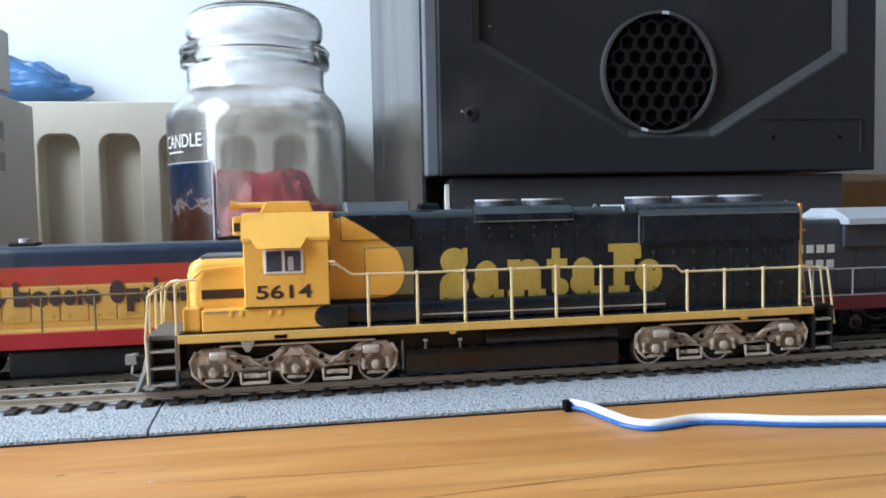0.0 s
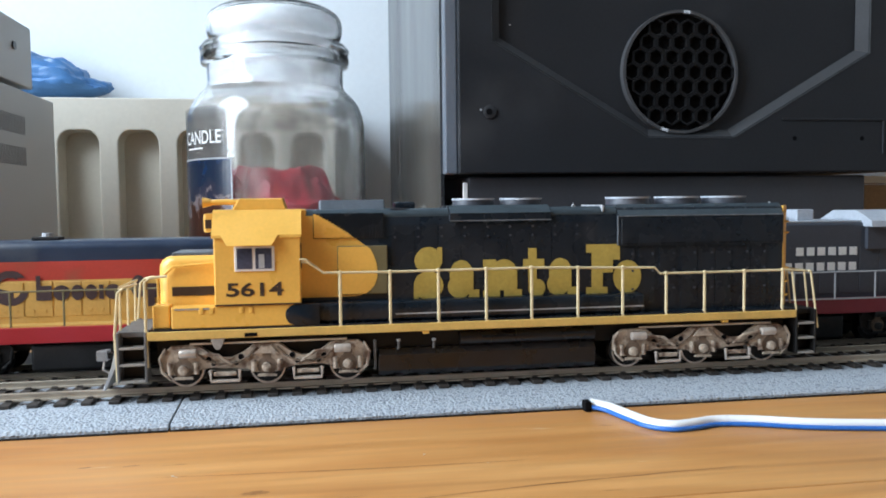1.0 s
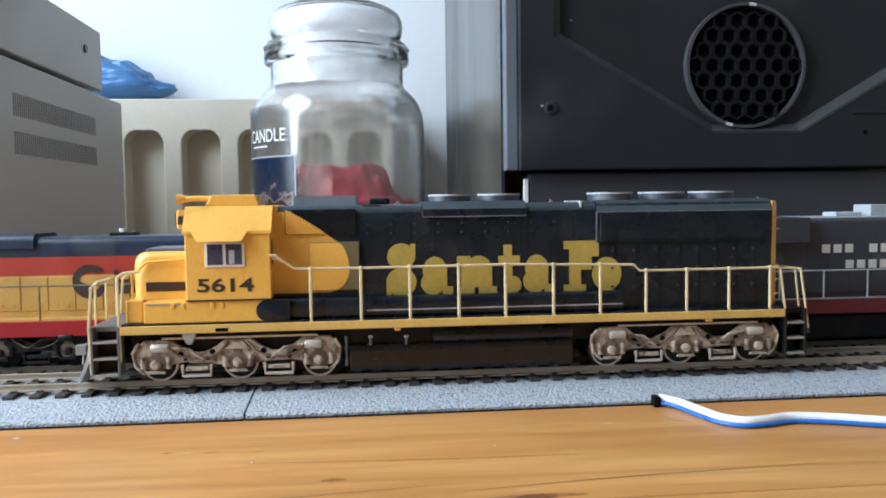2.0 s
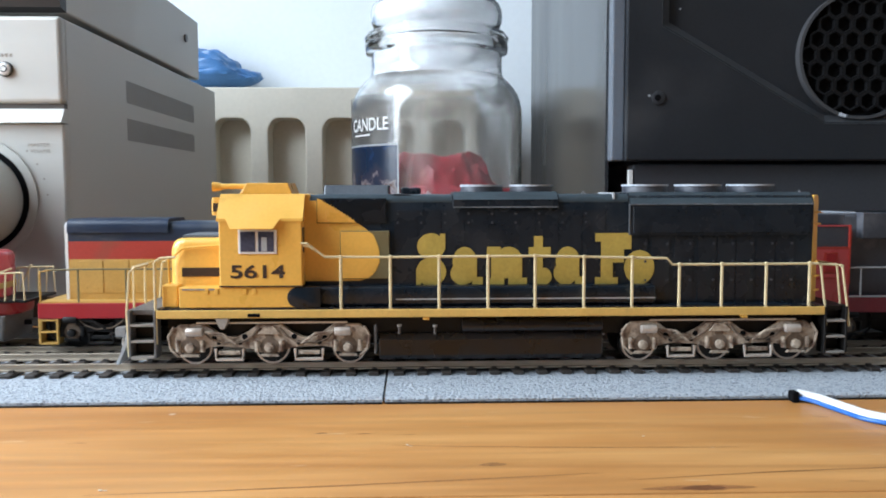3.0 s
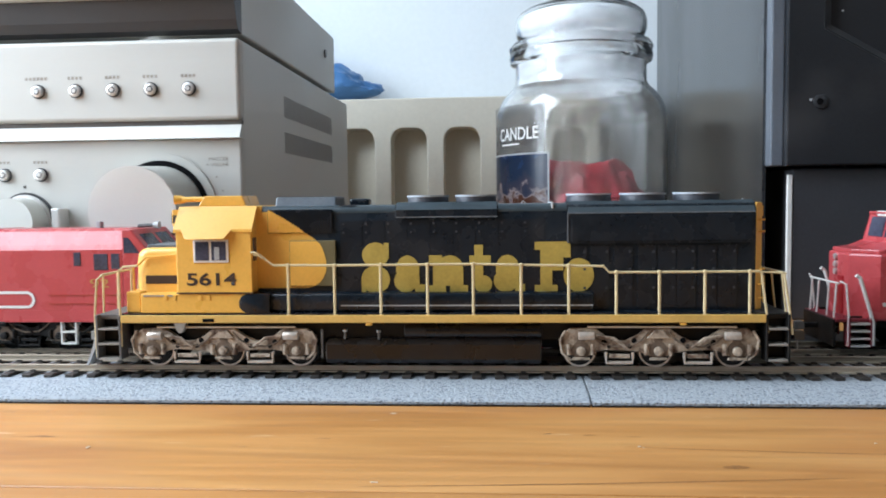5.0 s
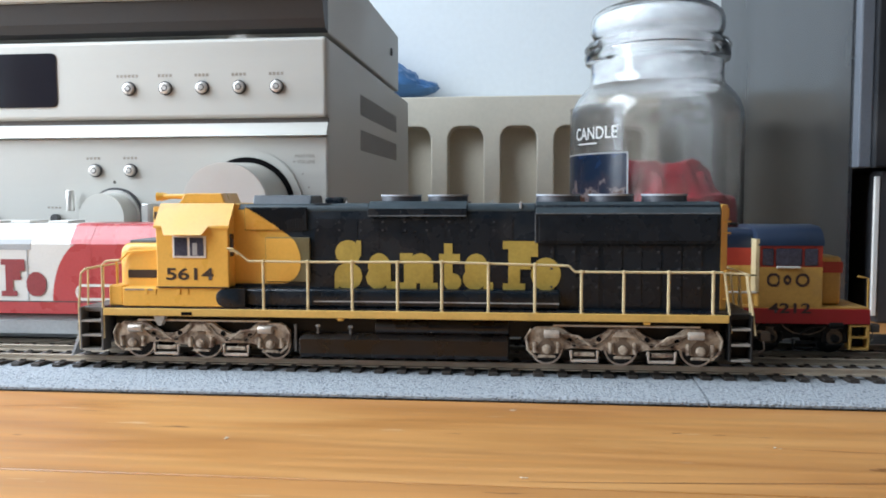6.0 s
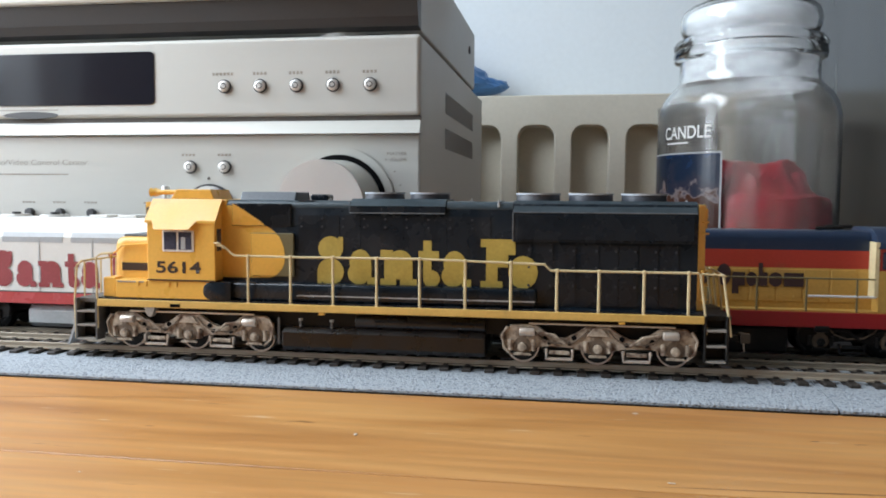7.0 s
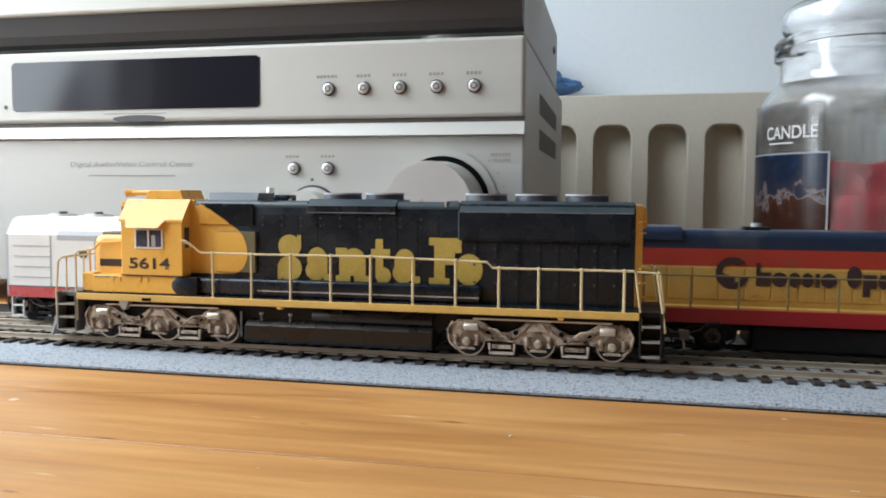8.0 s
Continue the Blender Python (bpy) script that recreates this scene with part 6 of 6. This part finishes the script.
def red_and_grey_engine():
    o = 220.0
    e = thing("model_locomotive", "slate grey model diesel locomotive with bright red cab", "locomotive", at=(o * MM, REAR_Y * MM, RAIL_TOP_REAR * MM))
    L = lambda x: x - o
    part("side_sill", B(L(181), L(352), -17.8, 17.8, 12.8, 19.0, bev=0.3), MAROON, e, "maroon side sill")
    part("sill_line", B(L(181), L(351.5), -17.95, -17.4, 18.9, 19.5), PALE_GREY, e)
    part("frame", B(L(112), L(350), -11, 11, 9, 12.8), SOOT_BLACK, e)
    hood = part("hood", P(hood_profile(12.6, 19, 51.6, 1.4), "x", L(181), L(344)), SLATE, e, "slate grey long hood")
    part("roof_deck", B(L(157.6), L(344), -11.6, 11.6, 51.6, 52.4, bev=0.3), ROOF_GREY, e, "pale grey roof with sky sheen in its colour")
    part("equipment_box", B(L(186), L(218), -17.0, 17.0, 42.0, 52.4, bev=0.4), SLATE, e)
    part("exhaust_box", B(L(251), L(259), -6, 6, 52.2, 57.2, bev=0.4), ROOF_GREY, e)
    part("roof_box", B(L(236), L(248), -5, 5, 52.2, 54.2, bev=0.6), ROOF_GREY, e)
    part("radiator_wing", P([(-18.2, 49.6), (-17.8, 52.2), (-8, 56.6), (8, 56.6), (17.8, 52.2), (18.2, 49.6)], "x", L(278), L(342), bev=0.4), ROOF_GREY, e, "wide overhanging radiator roof")
    part("radiator_wall", B(L(279), L(341), -14.5, 14.5, 40, 49.6), SLATE, e)
    for k in range(12):
        x = L(219 + 9.6 * k)
        part("hood_door", B(x, x + 8.8, -12.85, -12.5, 21, 41, bev=0.1, seg=1), SLATE, e)
    for z, x, n in ((37.5, 225.5, 3), (37.5, 246.3, 6), (30.9, 235.9, 8)):
        for k in range(n):
            q = L(x + 5.05 * k)
            part("painted_bar", B(q, q + 3.5, -13.0, -12.7, z, z + 3.5), WARM_WHITE, e)
    # cab and nose
    cab = part("cab", P([(-17.6, 12.6), (-17.6, 46.4), (-14.6, 53.8), (14.6, 53.8), (17.6, 46.4), (17.6, 12.6)], "x", L(129.5), L(157), bev=0.5), RED, e, "bright red wide cab")
    part("rear_cab", B(L(157), L(181), -17.6, 17.6, 12.6, 38.6, bev=0.3), RED, cab, "red lower body behind the cab")
    part("cab_roof", B(L(127.5), L(157.5), -14.8, 14.8, 53.6, 54.6, bev=0.4), RED, cab)
    part("windscreen_wall", P([(L(117.5), 12.6), (L(117.5), 39.6), (L(126.5), 42.4), (L(129.0), 54.2), (L(129.5), 54.2), (L(129.5), 12.6)], "y", -16.6, 16.6, bev=0.5), RED, cab)
    part("windscreen", P([(L(127.0), 44.2), (L(128.7), 52.2), (L(128.2), 52.4), (L(126.5), 44.4)], "y", -13, -1), WINDOW_DARK, cab, "pale reflecting windscreen")
    part("windscreen", P([(L(127.0), 44.2), (L(128.7), 52.2), (L(128.2), 52.4), (L(126.5), 44.4)], "y", 1, 13), WINDOW_DARK, cab)
    part("number_board", B(L(127.8), L(129.2), -8, 8, 52.7, 54.9, bev=0.3), WARM_WHITE, cab)
    for x0, x1 in ((132.0, 137.0), (139.0, 145.5), (147.5, 154.5)):
        w = part("side_window", B(L(x0), L(x1), -17.9, -17.0, 40.5, 46.3, bev=0.3), SOOT_BLACK, cab)
        part("pane", B(L(x0 + 0.8), L(x1 - 0.8), -18.05, -17.8, 41.2, 45.6), WINDOW_DARK, w)
    part("dark_flank", B(L(157), L(180.8), -16.9, 16.9, 38.6, 47.4, bev=0.2), SLATE, cab, "slate grey recessed flank")
    part("upper_hood", B(L(157), L(181), -12.6, 12.6, 47.4, 51.6, bev=0.4), SLATE, cab)
    part("flank_line", B(L(157), L(180.8), -17.2, -16.7, 46.9, 47.5), RED, cab)
    part("flank_line", B(L(157.4), L(180.4), -17.75, -17.0, 38.2, 38.9), VERMILION, cab)
    dr = part("door", B(L(170.4), L(176), -17.8, -17.3, 28.4, 36.8, bev=0.2), VERMILION, cab)
    part("door_panel", B(L(171.2), L(175.6), -17.95, -17.5, 29.2, 36.2), DEEP_RED, dr)
    part("rear_edge", B(L(180.5), L(181.1), -17.9, -16.8, 24, 47.5), VERMILION, cab)
    part("low_line", B(L(133), L(178), -17.85, -17.4, 26.2, 26.7), VERMILION, cab)
    part("panel_edge", B(L(132.5), L(133.0), -17.85, -17.4, 16, 26.7), VERMILION, cab)
    words("road_number", "4403", WARM_WHITE, cab, L(136.2), L(157.0), 29.6, 34.0, -17.95, weight=0.02)
    part("legend_bar", B(L(119.0), L(131.0), -17.85, -17.5, 18.4, 19.8), WARM_WHITE, cab)
    nose = part("nose", P([(L(109.5), -9.5), (L(118), -17.4), (L(126), -17.5), (L(126), 17.5), (L(118), 17.4), (L(109.5), 9.5)], "z", 12.6, 38.6, bev=0.9), RED, e, "angular red nose")
    part("nose_top", P([(L(110.5), -8.5), (L(118), -15.5), (L(120), -16), (L(120), 16), (L(118), 15.5), (L(110.5), 8.5)], "z", 38.5, 40.2, bev=0.5), RED, nose)
    for z in (30.5, 33.5, 36.5):
        part("headlight", Y((2.4, z), 1.3, L(108.6), L(109.7), "x", 12), CHROME, nose)
    part("nose_door", B(L(108.9), L(109.7), -5, -0.5, 14, 29, bev=0.2), DEEP_RED, nose)
    # platform and pilot coloured dark in place of the shadow below the nose
    part("platform", B(L(102.4), L(118), -16, 16, 12.0, 13.2, bev=0.2), MAROON, e)
    part("pilot", B(L(101.4), L(102.8), -15, 15, 2.4, 13, bev=0.3), SOOT_BLACK, e)
    for ya, yb in ((-17.6, -12.5), (12.5, 17.6)):
        steps(e, L(106.5), L(115.5), ya, yb, 2.4, 14, MAROON, WARM_WHITE, 4)
        steps(e, L(343), L(351), ya, yb, 2.4, 14, SOOT_BLACK, WARM_WHITE, 4)
    for y in (-17.0, 17.0):
        part("corner_rail", W([(L(115.8), y, 3), (L(115.8), y, 12), (L(113.2), y, 21), (L(110.6), y, 29.5), (L(109.0), y, 30.4)], 0.75, 8), WARM_WHITE, e, "thick white handrail")
        part("corner_rail", W([(L(106.6), y, 3), (L(106.6), y, 15), (L(105.4), y, 27), (L(103.8), y * 0.9, 28)], 0.4), WARM_WHITE, e)
        part("handrail", W([(L(181.5), y, 30.6), (L(346), y, 30.6)], 0.35), PALE_GREY, e)
        for k in range(9):
            x = L(186 + 19 * k)
            part("handrail_post", W([(x, y, 19), (x, y, 30.6)], 0.38), PALE_GREY, e)
    for y in (-12, -5, 5, 12):
        part("end_rail_post", W([(L(103.0), y, 13), (L(103.8), y, 27)], 0.4), WARM_WHITE, e)
    part("end_rail", W([(L(103.8), -14.5, 27), (L(103.8), 14.5, 27)], 0.4), WARM_WHITE, e)
    coupler(e, L(101.4), -1, 8.5), coupler(e, L(352), 1, 8.5)
    part("fuel_tank", B(L(205), L(268), -15.6, 15.6, 1.4, 12.4, bev=1.6, seg=3), SOOT_BLACK, e, smooth=True)
    for cx in (L(158), L(308)):
        truck(e, cx, SOOT_BLACK, SOOT_BLACK, axles=(-24.5, 0, 24.5), detail=False)
    return e


engine, engine_wheels = yellow_engine()
three_colour_engine()
red_nosed_cowl_engine()
red_and_grey_engine()


# ---- what moves: the yellow engine runs to the west and its wheels turn ----
def run_at(t):
    ts, xs = [r[0] for r in RUN], [r[1] for r in RUN]
    i = max(0, min(len(ts) - 2, int(np.searchsorted(ts, t, side="right")) - 1))
    def slope(k):
        if k in (0, len(ts) - 1):
            j = 0 if k == 0 else len(ts) - 2
            return (xs[j + 1] - xs[j]) / (ts[j + 1] - ts[j])
        return (xs[k + 1] - xs[k - 1]) / (ts[k + 1] - ts[k - 1])
    h = ts[i + 1] - ts[i]
    u = (t - ts[i]) / h
    return (2 * u ** 3 - 3 * u ** 2 + 1) * xs[i] + (u ** 3 - 2 * u ** 2 + u) * h * slope(i) + (3 * u ** 2 - 2 * u ** 3) * xs[i + 1] + (u ** 3 - u ** 2) * h * slope(i + 1)


def motions():
    times = [round(0.1 * k, 1) for k in range(81)]
    walk(engine, [(t, pose(run_at(t), FRONT_Y * MM, RAIL_TOP * MM)) for t in times])
    for wheel in engine_wheels:
        x, y, z = wheel.location
        walk(wheel, [(t, pose(x, y, z, 0, math.degrees((run_at(t) - RUN[0][1]) / 0.00575), 0)) for t in times])


motions()
